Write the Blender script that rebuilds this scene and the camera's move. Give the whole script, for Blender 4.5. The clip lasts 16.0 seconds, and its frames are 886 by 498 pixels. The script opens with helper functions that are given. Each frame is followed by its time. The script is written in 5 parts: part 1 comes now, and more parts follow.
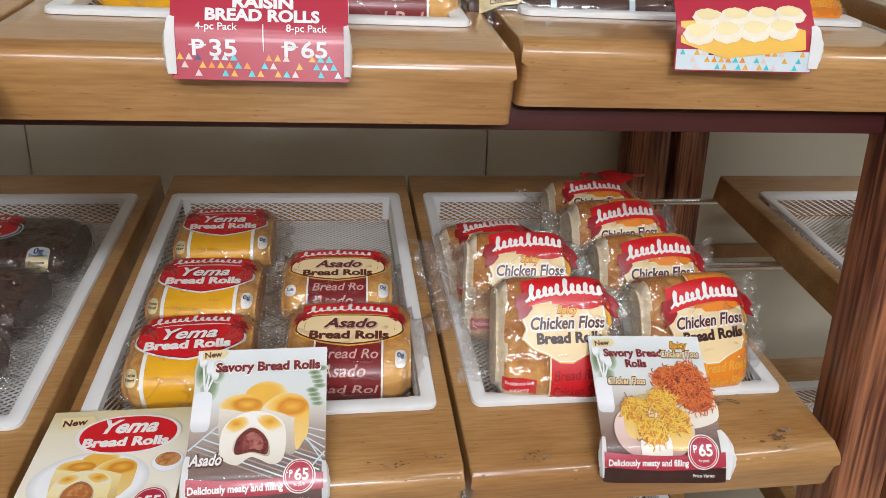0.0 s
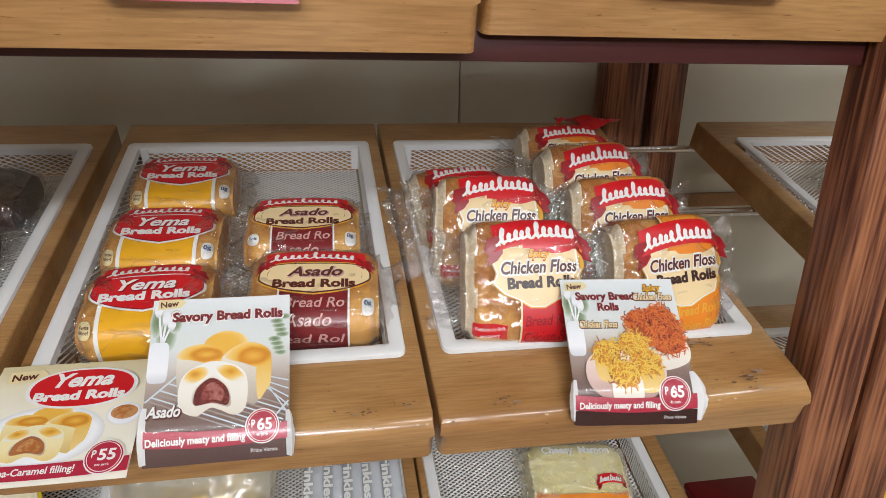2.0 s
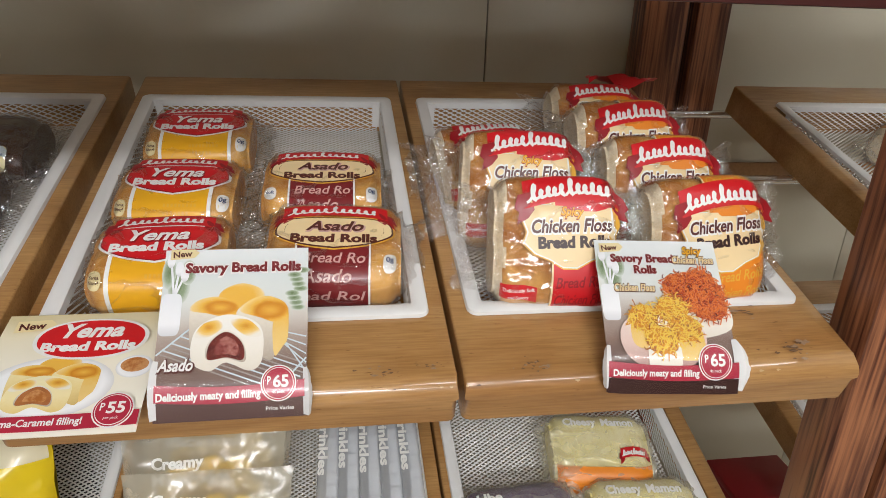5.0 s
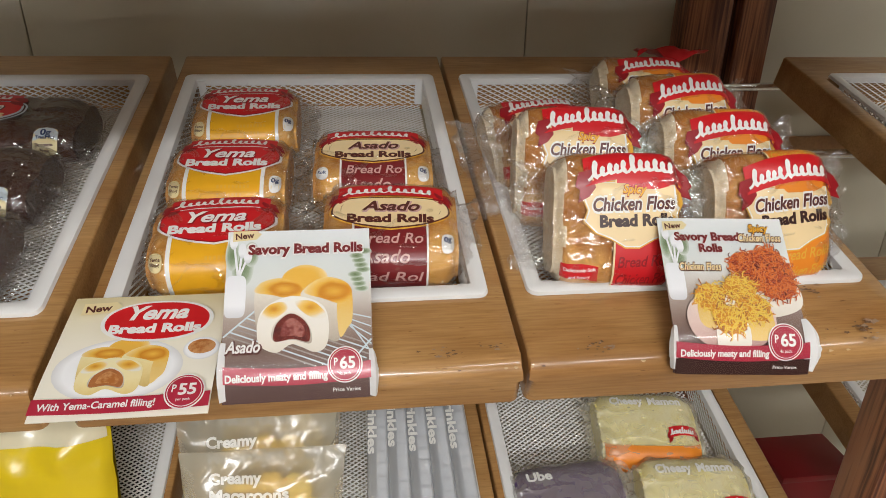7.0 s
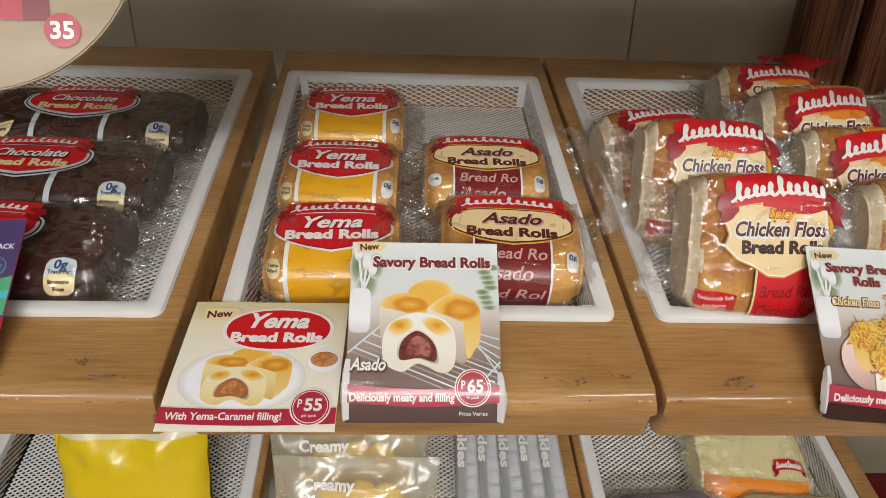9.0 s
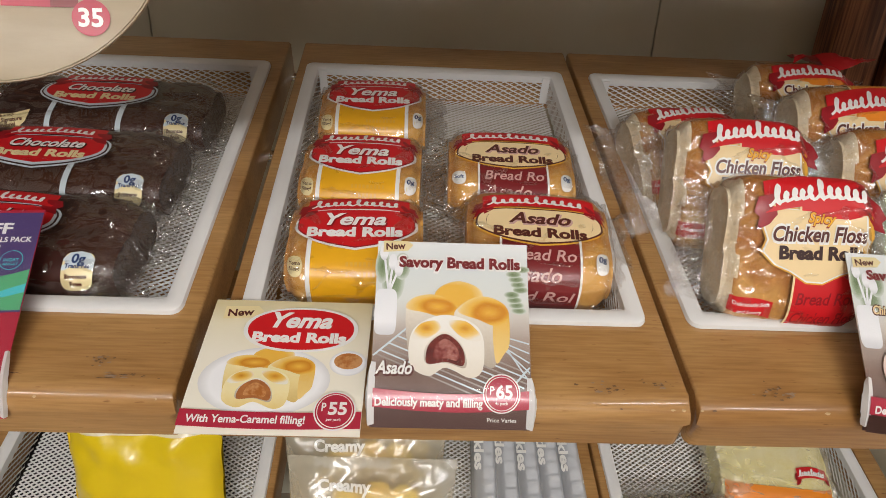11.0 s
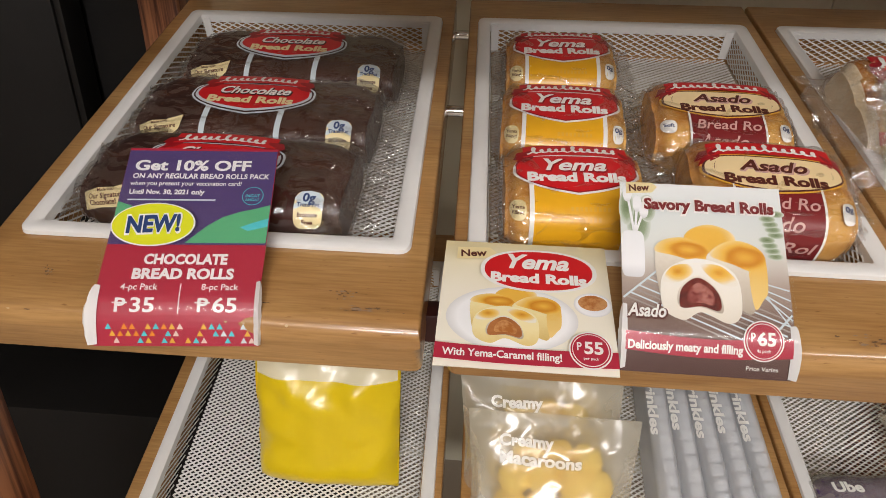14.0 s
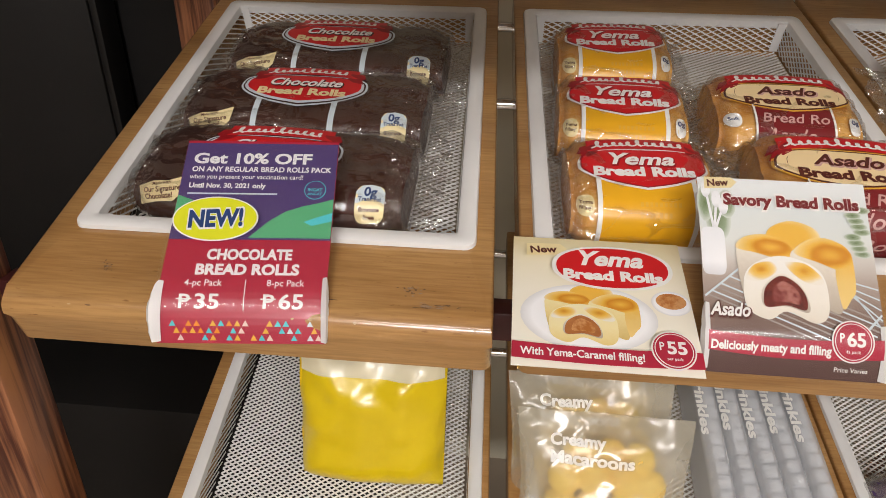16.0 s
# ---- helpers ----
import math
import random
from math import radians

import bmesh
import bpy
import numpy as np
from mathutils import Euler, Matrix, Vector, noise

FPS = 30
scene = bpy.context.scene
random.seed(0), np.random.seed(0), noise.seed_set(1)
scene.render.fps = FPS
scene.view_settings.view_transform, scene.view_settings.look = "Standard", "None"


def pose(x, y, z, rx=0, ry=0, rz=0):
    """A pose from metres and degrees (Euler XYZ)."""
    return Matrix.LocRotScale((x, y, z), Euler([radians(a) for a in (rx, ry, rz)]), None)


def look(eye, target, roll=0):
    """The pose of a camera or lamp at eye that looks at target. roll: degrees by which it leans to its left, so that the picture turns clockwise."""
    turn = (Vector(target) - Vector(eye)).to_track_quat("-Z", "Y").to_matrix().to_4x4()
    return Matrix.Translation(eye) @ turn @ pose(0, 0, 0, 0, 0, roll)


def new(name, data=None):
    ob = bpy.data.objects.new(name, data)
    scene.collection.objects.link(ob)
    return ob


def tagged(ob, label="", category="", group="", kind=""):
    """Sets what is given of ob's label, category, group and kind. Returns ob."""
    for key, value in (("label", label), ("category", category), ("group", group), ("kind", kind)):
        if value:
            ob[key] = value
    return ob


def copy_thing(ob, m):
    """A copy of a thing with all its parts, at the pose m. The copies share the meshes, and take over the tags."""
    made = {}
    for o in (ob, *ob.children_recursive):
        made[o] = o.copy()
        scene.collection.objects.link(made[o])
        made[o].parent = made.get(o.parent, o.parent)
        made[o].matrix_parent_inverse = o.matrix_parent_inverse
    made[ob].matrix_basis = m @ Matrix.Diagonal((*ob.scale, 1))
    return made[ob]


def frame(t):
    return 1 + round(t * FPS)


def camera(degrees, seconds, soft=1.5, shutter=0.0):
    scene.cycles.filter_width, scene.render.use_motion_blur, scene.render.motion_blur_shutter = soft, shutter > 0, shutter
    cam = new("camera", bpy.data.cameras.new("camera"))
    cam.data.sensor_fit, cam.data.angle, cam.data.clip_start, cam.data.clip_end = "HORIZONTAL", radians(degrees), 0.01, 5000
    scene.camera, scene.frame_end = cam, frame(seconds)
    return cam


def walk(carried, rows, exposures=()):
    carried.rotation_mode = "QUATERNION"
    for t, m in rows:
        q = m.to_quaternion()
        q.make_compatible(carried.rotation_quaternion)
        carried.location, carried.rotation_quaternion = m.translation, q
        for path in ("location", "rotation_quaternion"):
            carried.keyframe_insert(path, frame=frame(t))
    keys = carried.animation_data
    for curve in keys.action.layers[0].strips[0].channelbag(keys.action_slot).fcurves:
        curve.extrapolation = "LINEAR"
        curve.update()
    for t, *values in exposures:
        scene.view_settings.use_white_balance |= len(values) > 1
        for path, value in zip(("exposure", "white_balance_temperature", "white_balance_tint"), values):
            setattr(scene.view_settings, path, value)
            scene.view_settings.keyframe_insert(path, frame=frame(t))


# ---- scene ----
cam = camera(70.4, 16.0, soft=0.6)
PATH = [
    (0, (-0.013, 0.02, 1.34), (0.253, 1.926, 0.796), 1.3),
    (0.5, (-0.007, 0.028, 1.332), (0.286, 1.916, 0.74), 1.2),
    (1, (-0.002, 0.031, 1.325), (0.309, 1.907, 0.706), 1.3),
    (1.5, (0.004, 0.036, 1.317), (0.334, 1.897, 0.664), 1.2),
    (2, (0.006, 0.038, 1.312), (0.33, 1.898, 0.652), 1.1),
    (2.5, (0.003, 0.042, 1.303), (0.304, 1.901, 0.628), 1.4),
    (3, (0.006, 0.051, 1.291), (0.288, 1.906, 0.599), 1.5),
    (3.5, (0.009, 0.062, 1.282), (0.31, 1.905, 0.567), 1.8),
    (4, (0.004, 0.067, 1.278), (0.288, 1.909, 0.553), 2.1),
    (6.5, (-0.027, 0.079, 1.274), (0.236, 1.908, 0.51), 1.5),
    (7, (-0.048, 0.086, 1.273), (0.174, 1.906, 0.475), 0.9),
    (7.5, (-0.072, 0.098, 1.274), (0.118, 1.921, 0.473), 1.6),
    (8, (-0.094, 0.109, 1.276), (0.048, 1.936, 0.475), 1.6),
    (8.5, (-0.112, 0.12, 1.28), (-0.005, 1.946, 0.471), 1.4),
    (9, (-0.129, 0.132, 1.281), (-0.051, 1.953, 0.457), 1.8),
    (11.5, (-0.162, 0.152, 1.276), (-0.1, 1.965, 0.433), 2.6),
    (12, (-0.182, 0.148, 1.274), (-0.137, 1.959, 0.427), 2.2),
    (12.5, (-0.212, 0.14, 1.272), (-0.22, 1.947, 0.415), 1.2),
    (13, (-0.257, 0.131, 1.255), (-0.339, 1.929, 0.382), 1.3),
    (13.5, (-0.287, 0.136, 1.24), (-0.393, 1.928, 0.357), 1.5),
    (14, (-0.313, 0.14, 1.23), (-0.453, 1.926, 0.341), 1.1),
    (14.5, (-0.333, 0.144, 1.224), (-0.478, 1.928, 0.333), 1.1),
    (15, (-0.347, 0.147, 1.219), (-0.487, 1.932, 0.327), 0.9),
    (15.5, (-0.365, 0.145, 1.222), (-0.525, 1.925, 0.324), 0.8),
    (16, (-0.374, 0.149, 1.223), (-0.528, 1.926, 0.319), 1.1),
]
walk(cam, [(t, look(eye, target, roll)) for t, eye, target, roll in PATH],
     exposures=[(0.0, -0.10, 5950, 10), (4.0, -0.06, 6100, 9), (8.5, -0.23, 6400, 9), (12.0, -0.20, 6550, 12), (16.0, -0.10, 6600, 13)])

# ---- light ----
def area(name, x, y, z, sx, sy, watts, colour, target):
    d = bpy.data.lights.new(name, "AREA")
    d.shape, d.size, d.size_y, d.energy, d.color = "RECTANGLE", sx, sy, watts, colour
    ob = new(name, d)
    ob.matrix_world = look((x, y, z), target)
    return tagged(ob, "unseen warm white light panel added at the ceiling", "light", kind="structure")


world = bpy.data.worlds.new("shop_air")
world.use_nodes = True
world.node_tree.nodes["Background"].inputs[0].default_value = (1.0, 0.93, 0.84, 1)
world.node_tree.nodes["Background"].inputs[1].default_value = 0.05
scene.world = world
WARM = (0.985, 0.975, 0.955)
area("ceiling_light", -0.95, -1.6, 2.68, 1.2, 0.32, 30, WARM, (-0.85, 0.1, 0.4))
area("ceiling_light", 0.75, -1.6, 2.68, 1.2, 0.32, 33, WARM, (0.65, 0.1, 0.4))
# no lamp known here: added to brighten the wall right of the posts
area("ceiling_light", 2.45, -0.35, 2.66, 1.2, 0.32, 25, WARM, (1.5, 1.1, 0.6))
area("ceiling_light", -0.1, -3.5, 2.58, 1.6, 0.5, 135, WARM, (-0.1, 0.8, 0.8))
scene.view_settings.exposure = -0.12


# ---- materials ----
def material(name, base, rough=0.5, metal=0.0, vary=0.0, scale=20.0, bump=0.0, bump_scale=60.0, coat=0.0, stretch=(1, 1, 1), second=None, sharp=False, spec=0.5):
    m = bpy.data.materials.new(name)
    m.use_nodes = True
    nt = m.node_tree
    b = nt.nodes["Principled BSDF"]
    b.inputs["Roughness"].default_value = rough
    b.inputs["Metallic"].default_value = metal
    b.inputs["Coat Weight"].default_value = coat
    b.inputs["Coat Roughness"].default_value = 0.12
    b.inputs["Specular IOR Level"].default_value = spec
    b.inputs["Base Color"].default_value = (*base, 1)
    tc = nt.nodes.new("ShaderNodeTexCoord")
    mp = nt.nodes.new("ShaderNodeMapping")
    mp.inputs["Scale"].default_value = stretch
    nt.links.new(tc.outputs["Object"], mp.inputs["Vector"])
    if vary or second:
        second = second or tuple(max(0.0, c * (1 - vary)) for c in base)
        n = nt.nodes.new("ShaderNodeTexNoise")
        n.inputs["Scale"].default_value, n.inputs["Detail"].default_value = scale, 6.0
        n2 = nt.nodes.new("ShaderNodeTexNoise")
        n2.inputs["Scale"].default_value, n2.inputs["Detail"].default_value = scale * 0.13, 3.0
        add = nt.nodes.new("ShaderNodeMath")
        add.operation = "ADD"
        r = nt.nodes.new("ShaderNodeValToRGB")
        lo, hi = (0.43, 0.57) if sharp else (0.32, 0.68)
        r.color_ramp.elements[0].position, r.color_ramp.elements[1].position = lo, hi
        r.color_ramp.elements[0].color, r.color_ramp.elements[1].color = (*second, 1), (*base, 1)
        half = nt.nodes.new("ShaderNodeMath")
        half.operation, half.inputs[1].default_value = "MULTIPLY", 0.5
        nt.links.new(mp.outputs[0], n.inputs["Vector"])
        nt.links.new(mp.outputs[0], n2.inputs["Vector"])
        nt.links.new(n.outputs[0], add.inputs[0])
        nt.links.new(n2.outputs[0], add.inputs[1])
        nt.links.new(add.outputs[0], half.inputs[0])
        nt.links.new(half.outputs[0], r.inputs[0])
        nt.links.new(r.outputs[0], b.inputs["Base Color"])
    if bump:
        bn = nt.nodes.new("ShaderNodeTexNoise")
        bn.inputs["Scale"].default_value, bn.inputs["Detail"].default_value = bump_scale, 5.0
        bp = nt.nodes.new("ShaderNodeBump")
        bp.inputs["Strength"].default_value, bp.inputs["Distance"].default_value = bump, 0.003
        nt.links.new(mp.outputs[0], bn.inputs["Vector"])
        nt.links.new(bn.outputs[0], bp.inputs["Height"])
        nt.links.new(bp.outputs[0], b.inputs["Normal"])
    return m


def film_material(name, tint=(1, 1, 1), milk=(0.82, 0.81, 0.80), haze=0.0, rough=0.07, scale=28.0, strength=0.35, twist=1.2, shine=0.055):
    """Clear wrapping film: mostly see-through, glossy by its angle, creased."""
    m = bpy.data.materials.new(name)
    m.use_nodes = True
    nt = m.node_tree
    nt.nodes.remove(nt.nodes["Principled BSDF"])
    out = nt.nodes["Material Output"]
    tr, gl, mix = nt.nodes.new("ShaderNodeBsdfTransparent"), nt.nodes.new("ShaderNodeBsdfGlossy"), nt.nodes.new("ShaderNodeMixShader")
    tr.inputs[0].default_value = (*tint, 1)
    gl.inputs["Roughness"].default_value = rough
    lw, fr = nt.nodes.new("ShaderNodeLayerWeight"), nt.nodes.new("ShaderNodeMath")
    lw.inputs["Blend"].default_value = 0.22
    fr.operation, fr.inputs[1].default_value, fr.inputs[2].default_value = "MULTIPLY_ADD", 0.50, shine
    nt.links.new(lw.outputs["Facing"], fr.inputs[0])
    tc, n, bp = nt.nodes.new("ShaderNodeTexCoord"), nt.nodes.new("ShaderNodeTexNoise"), nt.nodes.new("ShaderNodeBump")
    n.inputs["Scale"].default_value, n.inputs["Detail"].default_value, n.inputs["Distortion"].default_value = scale, 2.5, twist
    bp.inputs["Strength"].default_value, bp.inputs["Distance"].default_value = strength, 0.006
    nt.links.new(tc.outputs["Object"], n.inputs["Vector"])
    ridge, mul = nt.nodes.new("ShaderNodeTexNoise"), nt.nodes.new("ShaderNodeMath")
    ridge.noise_type = "RIDGED_MULTIFRACTAL"
    ridge.inputs["Scale"].default_value, ridge.inputs["Detail"].default_value, ridge.inputs["Distortion"].default_value = scale * 0.9, 1.5, 0.8
    mul.operation, mul.inputs[1].default_value = "MULTIPLY_ADD", 0.55
    nt.links.new(tc.outputs["Object"], ridge.inputs["Vector"])
    nt.links.new(ridge.outputs[0], mul.inputs[0])
    nt.links.new(n.outputs[0], mul.inputs[2])
    nt.links.new(mul.outputs[0], bp.inputs["Height"])
    nt.links.new(bp.outputs[0], gl.inputs["Normal"])
    nt.links.new(fr.outputs[0], mix.inputs[0])
    base = tr
    if haze:
        df, mh = nt.nodes.new("ShaderNodeBsdfTranslucent"), nt.nodes.new("ShaderNodeMixShader")
        d2, a2 = nt.nodes.new("ShaderNodeBsdfDiffuse"), nt.nodes.new("ShaderNodeMixShader")
        d2.inputs[0].default_value = df.inputs[0].default_value = (*milk, 1)
        nt.links.new(df.outputs[0], a2.inputs[1])
        nt.links.new(d2.outputs[0], a2.inputs[2])
        mh.inputs[0].default_value = haze
        nt.links.new(tr.outputs[0], mh.inputs[1])
        nt.links.new(a2.outputs[0], mh.inputs[2])
        base = mh
    nt.links.new(base.outputs[0], mix.inputs[1])
    nt.links.new(gl.outputs[0], mix.inputs[2])
    nt.links.new(mix.outputs[0], out.inputs[0])
    return m


def wood_material(name, light, deep):
    """Lacquered pale wood: soft broad figure, fine fibres along x, a few dark flecks."""
    m = material(name, light, 0.40, coat=1.0, spec=0.4)
    nt = m.node_tree
    b = nt.nodes["Principled BSDF"]
    tc = next(n for n in nt.nodes if n.type == "TEX_COORD")
    info = nt.nodes.new("ShaderNodeObjectInfo")
    shift = nt.nodes.new("ShaderNodeVectorMath")
    shift.operation = "MULTIPLY_ADD"
    shift.inputs[1].default_value = (1, 1, 1)
    tall = nt.nodes.new("ShaderNodeCombineXYZ")
    scaled = nt.nodes.new("ShaderNodeMath")
    scaled.operation, scaled.inputs[1].default_value = "MULTIPLY", 7.0
    nt.links.new(info.outputs["Random"], scaled.inputs[0])
    for k in range(3):
        nt.links.new(scaled.outputs[0], tall.inputs[k])
    nt.links.new(tc.outputs["Object"], shift.inputs[0])
    nt.links.new(tall.outputs[0], shift.inputs[2])

    def grain(stretch, scale, detail, lo, hi, a, c, twist=0.0):
        mp, n, r = nt.nodes.new("ShaderNodeMapping"), nt.nodes.new("ShaderNodeTexNoise"), nt.nodes.new("ShaderNodeValToRGB")
        mp.inputs["Scale"].default_value = stretch
        n.inputs["Scale"].default_value, n.inputs["Detail"].default_value, n.inputs["Distortion"].default_value = scale, detail, twist
        r.color_ramp.elements[0].position, r.color_ramp.elements[1].position = lo, hi
        r.color_ramp.elements[0].color, r.color_ramp.elements[1].color = (*a, 1), (*c, 1)
        nt.links.new(shift.outputs[0], mp.inputs[0])
        nt.links.new(mp.outputs[0], n.inputs["Vector"])
        nt.links.new(n.outputs[0], r.inputs[0])
        return r, n

    def times(a, c):
        mx = nt.nodes.new("ShaderNodeMixRGB")
        mx.blend_type, mx.inputs[0].default_value = "MULTIPLY", 1.0
        nt.links.new(a.outputs[0], mx.inputs[1])
        nt.links.new(c.outputs[0], mx.inputs[2])
        return mx

    broad, _ = grain((0.8, 3.2, 3.2), 5.0, 4.0, 0.30, 0.72, deep, light, 0.6)
    fibre, fn = grain((1.0, 16, 16), 22.0, 5.0, 0.30, 0.62, (0.80, 0.76, 0.70), (1.05, 1.05, 1.05))
    fleck, _ = grain((1.0, 5, 5), 60.0, 2.0, 0.22, 0.31, (0.55, 0.45, 0.36), (1, 1, 1))
    nt.links.new(times(times(broad, fibre), fleck).outputs[0], b.inputs["Base Color"])
    bp = nt.nodes.new("ShaderNodeBump")
    bp.inputs["Strength"].default_value, bp.inputs["Distance"].default_value = 0.10, 0.002
    nt.links.new(fn.outputs[0], bp.inputs["Height"])
    nt.links.new(bp.outputs[0], b.inputs["Normal"])
    dull, _ = grain((1, 1, 1), 9.0, 4.0, 0.35, 0.65, (0.34, 0.34, 0.34), (0.50, 0.50, 0.50))
    nt.links.new(dull.outputs[0], b.inputs["Roughness"])
    return m


M_BOARD = wood_material("lacquered_beech", (0.50, 0.285, 0.105), (0.34, 0.165, 0.050))
M_SIDE = material("streaked_brown", (0.42, 0.22, 0.09), 0.35, vary=0.35, scale=16, bump=0.08, coat=0.25, stretch=(9, 1.2, 9))
M_POST = material("striped_laminate", (0.34, 0.135, 0.060), 0.36, scale=19, second=(0.075, 0.020, 0.011), sharp=True, bump=0.1, bump_scale=30, coat=0.15, stretch=(9, 9, 0.35))
M_BEAM = material("dark_red_beam", (0.065, 0.013, 0.012), 0.45, vary=0.3, scale=14, stretch=(1, 9, 9))
M_WALL = material("cream_wall_tile", (0.57, 0.535, 0.42), 0.38, vary=0.06, scale=7, bump=0.03, bump_scale=9)
M_JOINT = material("tile_joint", (0.14, 0.11, 0.08), 0.8, vary=0.2)
M_BLACK = material("black_panel", (0.009, 0.008, 0.0075), 0.55, spec=0.25, vary=0.3, scale=6, bump=0.05)
M_ENAMEL = material("white_enamel", (0.80, 0.79, 0.77), 0.33, vary=0.06, scale=30, coat=0.2)
M_MESH = material("white_metal_mesh", (0.80, 0.79, 0.76), 0.4, vary=0.08, scale=40)
M_CHROME = material("chrome", (0.75, 0.74, 0.72), 0.16, 1.0, vary=0.1, scale=30)
M_FLOOR = material("floor_tile", (0.36, 0.29, 0.22), 0.3, vary=0.2, scale=4)
M_CEIL = material("ceiling_paint", (0.78, 0.76, 0.72), 0.8, vary=0.05, scale=4)
M_ROOM = material("shop_wall_paint", (0.62, 0.52, 0.40), 0.7, vary=0.08, scale=3)
M_FIN = film_material("crimped_film", haze=0.022, rough=0.06, scale=30, strength=1.0, twist=3.5, shine=0.15)
M_FILM = film_material("clear_film", haze=0.010, rough=0.10, scale=11, strength=0.6, twist=2.6, shine=0.11)


# ---- building helpers ----
def finish(bm, name, mat, smooth=True):
    me = bpy.data.meshes.new(name)
    bm.normal_update()
    bm.to_mesh(me)
    bm.free()
    me.materials.append(mat)
    if smooth:
        me.polygons.foreach_set("use_smooth", [True] * len(me.polygons))
        me.set_sharp_from_angle(angle=radians(42))
    return me


def part(name, bm, mat, parent, label="", smooth=True):
    ob = new(name, finish(bm, name, mat, smooth))
    ob.parent = parent
    return tagged(ob, label)


def mesh_part(name, verts, faces, mat, parent=None, label="", smooth=True):
    me = bpy.data.meshes.new(name)
    me.from_pydata(verts, [], faces)
    me.materials.append(mat)
    if smooth:
        me.polygons.foreach_set("use_smooth", [True] * len(me.polygons))
        me.set_sharp_from_angle(angle=radians(50))
    ob = new(name, me)
    ob.parent = parent
    return tagged(ob, label)


def thing(name, m, label, category, group="", kind=""):
    ob = new(name)
    ob.empty_display_size = 0.03
    ob.matrix_world = m
    return tagged(ob, label, category, group, kind)


def add_box(bm, x0, x1, y0, y1, z0, z1, bevel=0.0, seg=2):
    r = bmesh.ops.create_cube(bm, size=1.0, matrix=Matrix.LocRotScale(((x0 + x1) / 2, (y0 + y1) / 2, (z0 + z1) / 2), None, (x1 - x0, y1 - y0, z1 - z0)))
    if bevel:
        es = list({e for v in r["verts"] for e in v.link_edges})
        bmesh.ops.bevel(bm, geom=es, offset=bevel, segments=seg, profile=0.5, affect="EDGES")
    return bm


def box(*a, **k):
    return add_box(bmesh.new(), *a, **k)


def rod(bm, p, q, r, n=14):
    p, q = Vector(p), Vector(q)
    m = Matrix.Translation((p + q) / 2) @ (q - p).to_track_quat("Z", "Y").to_matrix().to_4x4()
    bmesh.ops.create_cone(bm, cap_ends=True, segments=n, radius1=r, radius2=r, depth=(q - p).length, matrix=m)
    return bm


# ---- room ----
WALL_Y = 1.37
SLOPE = 18.2
SKEW = 0.026
structure = dict(kind="structure")
tagged(part("floor", box(-4, 4, -4, 1.6, -0.05, 0), M_FLOOR, None), "brown polished shop floor tiles", "floor", **structure)
tagged(part("ceiling", box(-4, 4, -4, 1.6, 2.7, 2.75), M_CEIL, None), "white painted shop ceiling", "ceiling", **structure)
tagged(part("wall_south", box(-4, 4, -4.1, -4, 0, 2.7), M_ROOM, None), "tan painted shop wall", "wall", **structure)
tagged(part("wall_west", box(-4.1, -4, -4, 1.6, 0, 2.7), M_ROOM, None), "tan painted shop wall", "wall", **structure)
tagged(part("wall_east", box(4, 4.1, -4, 1.6, 0, 2.7), M_ROOM, None), "tan painted shop wall", "wall", **structure)
wall = tagged(part("wall_north", box(-0.965, 4, WALL_Y + 0.008, WALL_Y + 0.12, 0, 2.7), M_JOINT, None), "wall of large cream glazed tiles with thin dark joints", "wall", **structure)
JX = (-0.965, -0.66, 0.267, 1.194, 2.121)
JZ = (0.0, 0.42, 1.32, 2.22)
for i in range(4):
    for j in range(3):
        part("tile", box(JX[i] + 0.0012, JX[i + 1] - 0.0012, WALL_Y, WALL_Y + 0.009, JZ[j] + 0.001, JZ[j + 1] - 0.001, bevel=0.001), M_WALL, wall)
# thin brown strip set against the tiles right of the posts
part("batten", box(0.74, 2.0, WALL_Y - 0.012, WALL_Y - 0.001, 0.925, 0.958, bevel=0.002), M_SIDE, wall, "brown band along the tiles")
dark = tagged(part("wall_dark", box(-4, -0.966, WALL_Y + 0.03, WALL_Y + 0.12, 0, 2.7), M_BLACK, None), "black wall beside the shelving", "wall", **structure)
cabinet = thing("dark_cabinet", pose(-1.6, 1.32, 0), "matt black upright panel beside the bread shelves", "cabinet")
part("side_panel", box(-0.9, 0.455, 0, 0.07, 0, 2.2, bevel=0.003), M_BLACK, cabinet)
part("edge_trim", box(0.456, 0.470, 0.004, 0.066, 0, 2.2, bevel=0.002), M_BLACK, cabinet, "black edge strip")
part("plinth", box(-0.3, 1.00, -0.30, -0.004, 0, 0.40, bevel=0.003), M_BLACK, cabinet)


# ---- shelving frame ----
def post(x0, x1, y0, y1, label="reddish brown striped wooden shelf post"):
    ob = part("shelf_post", box(0, x1 - x0, 0, y1 - y0, 0, 2.1, bevel=0.004, seg=2), M_POST, None)
    ob.location = (x0, y0, 0)
    return tagged(ob, label, "post", "shelf posts")


post(0.578, 0.650, 0.63, 0.69)
post(0.662, 0.735, 0.63, 0.69)
post(0.562, 0.652, 1.298, 1.36)
post(0.672, 0.740, 1.298, 1.36)
post(-0.955, -0.880, 0.63, 0.69)
post(-0.966, -0.890, 1.298, 1.36)

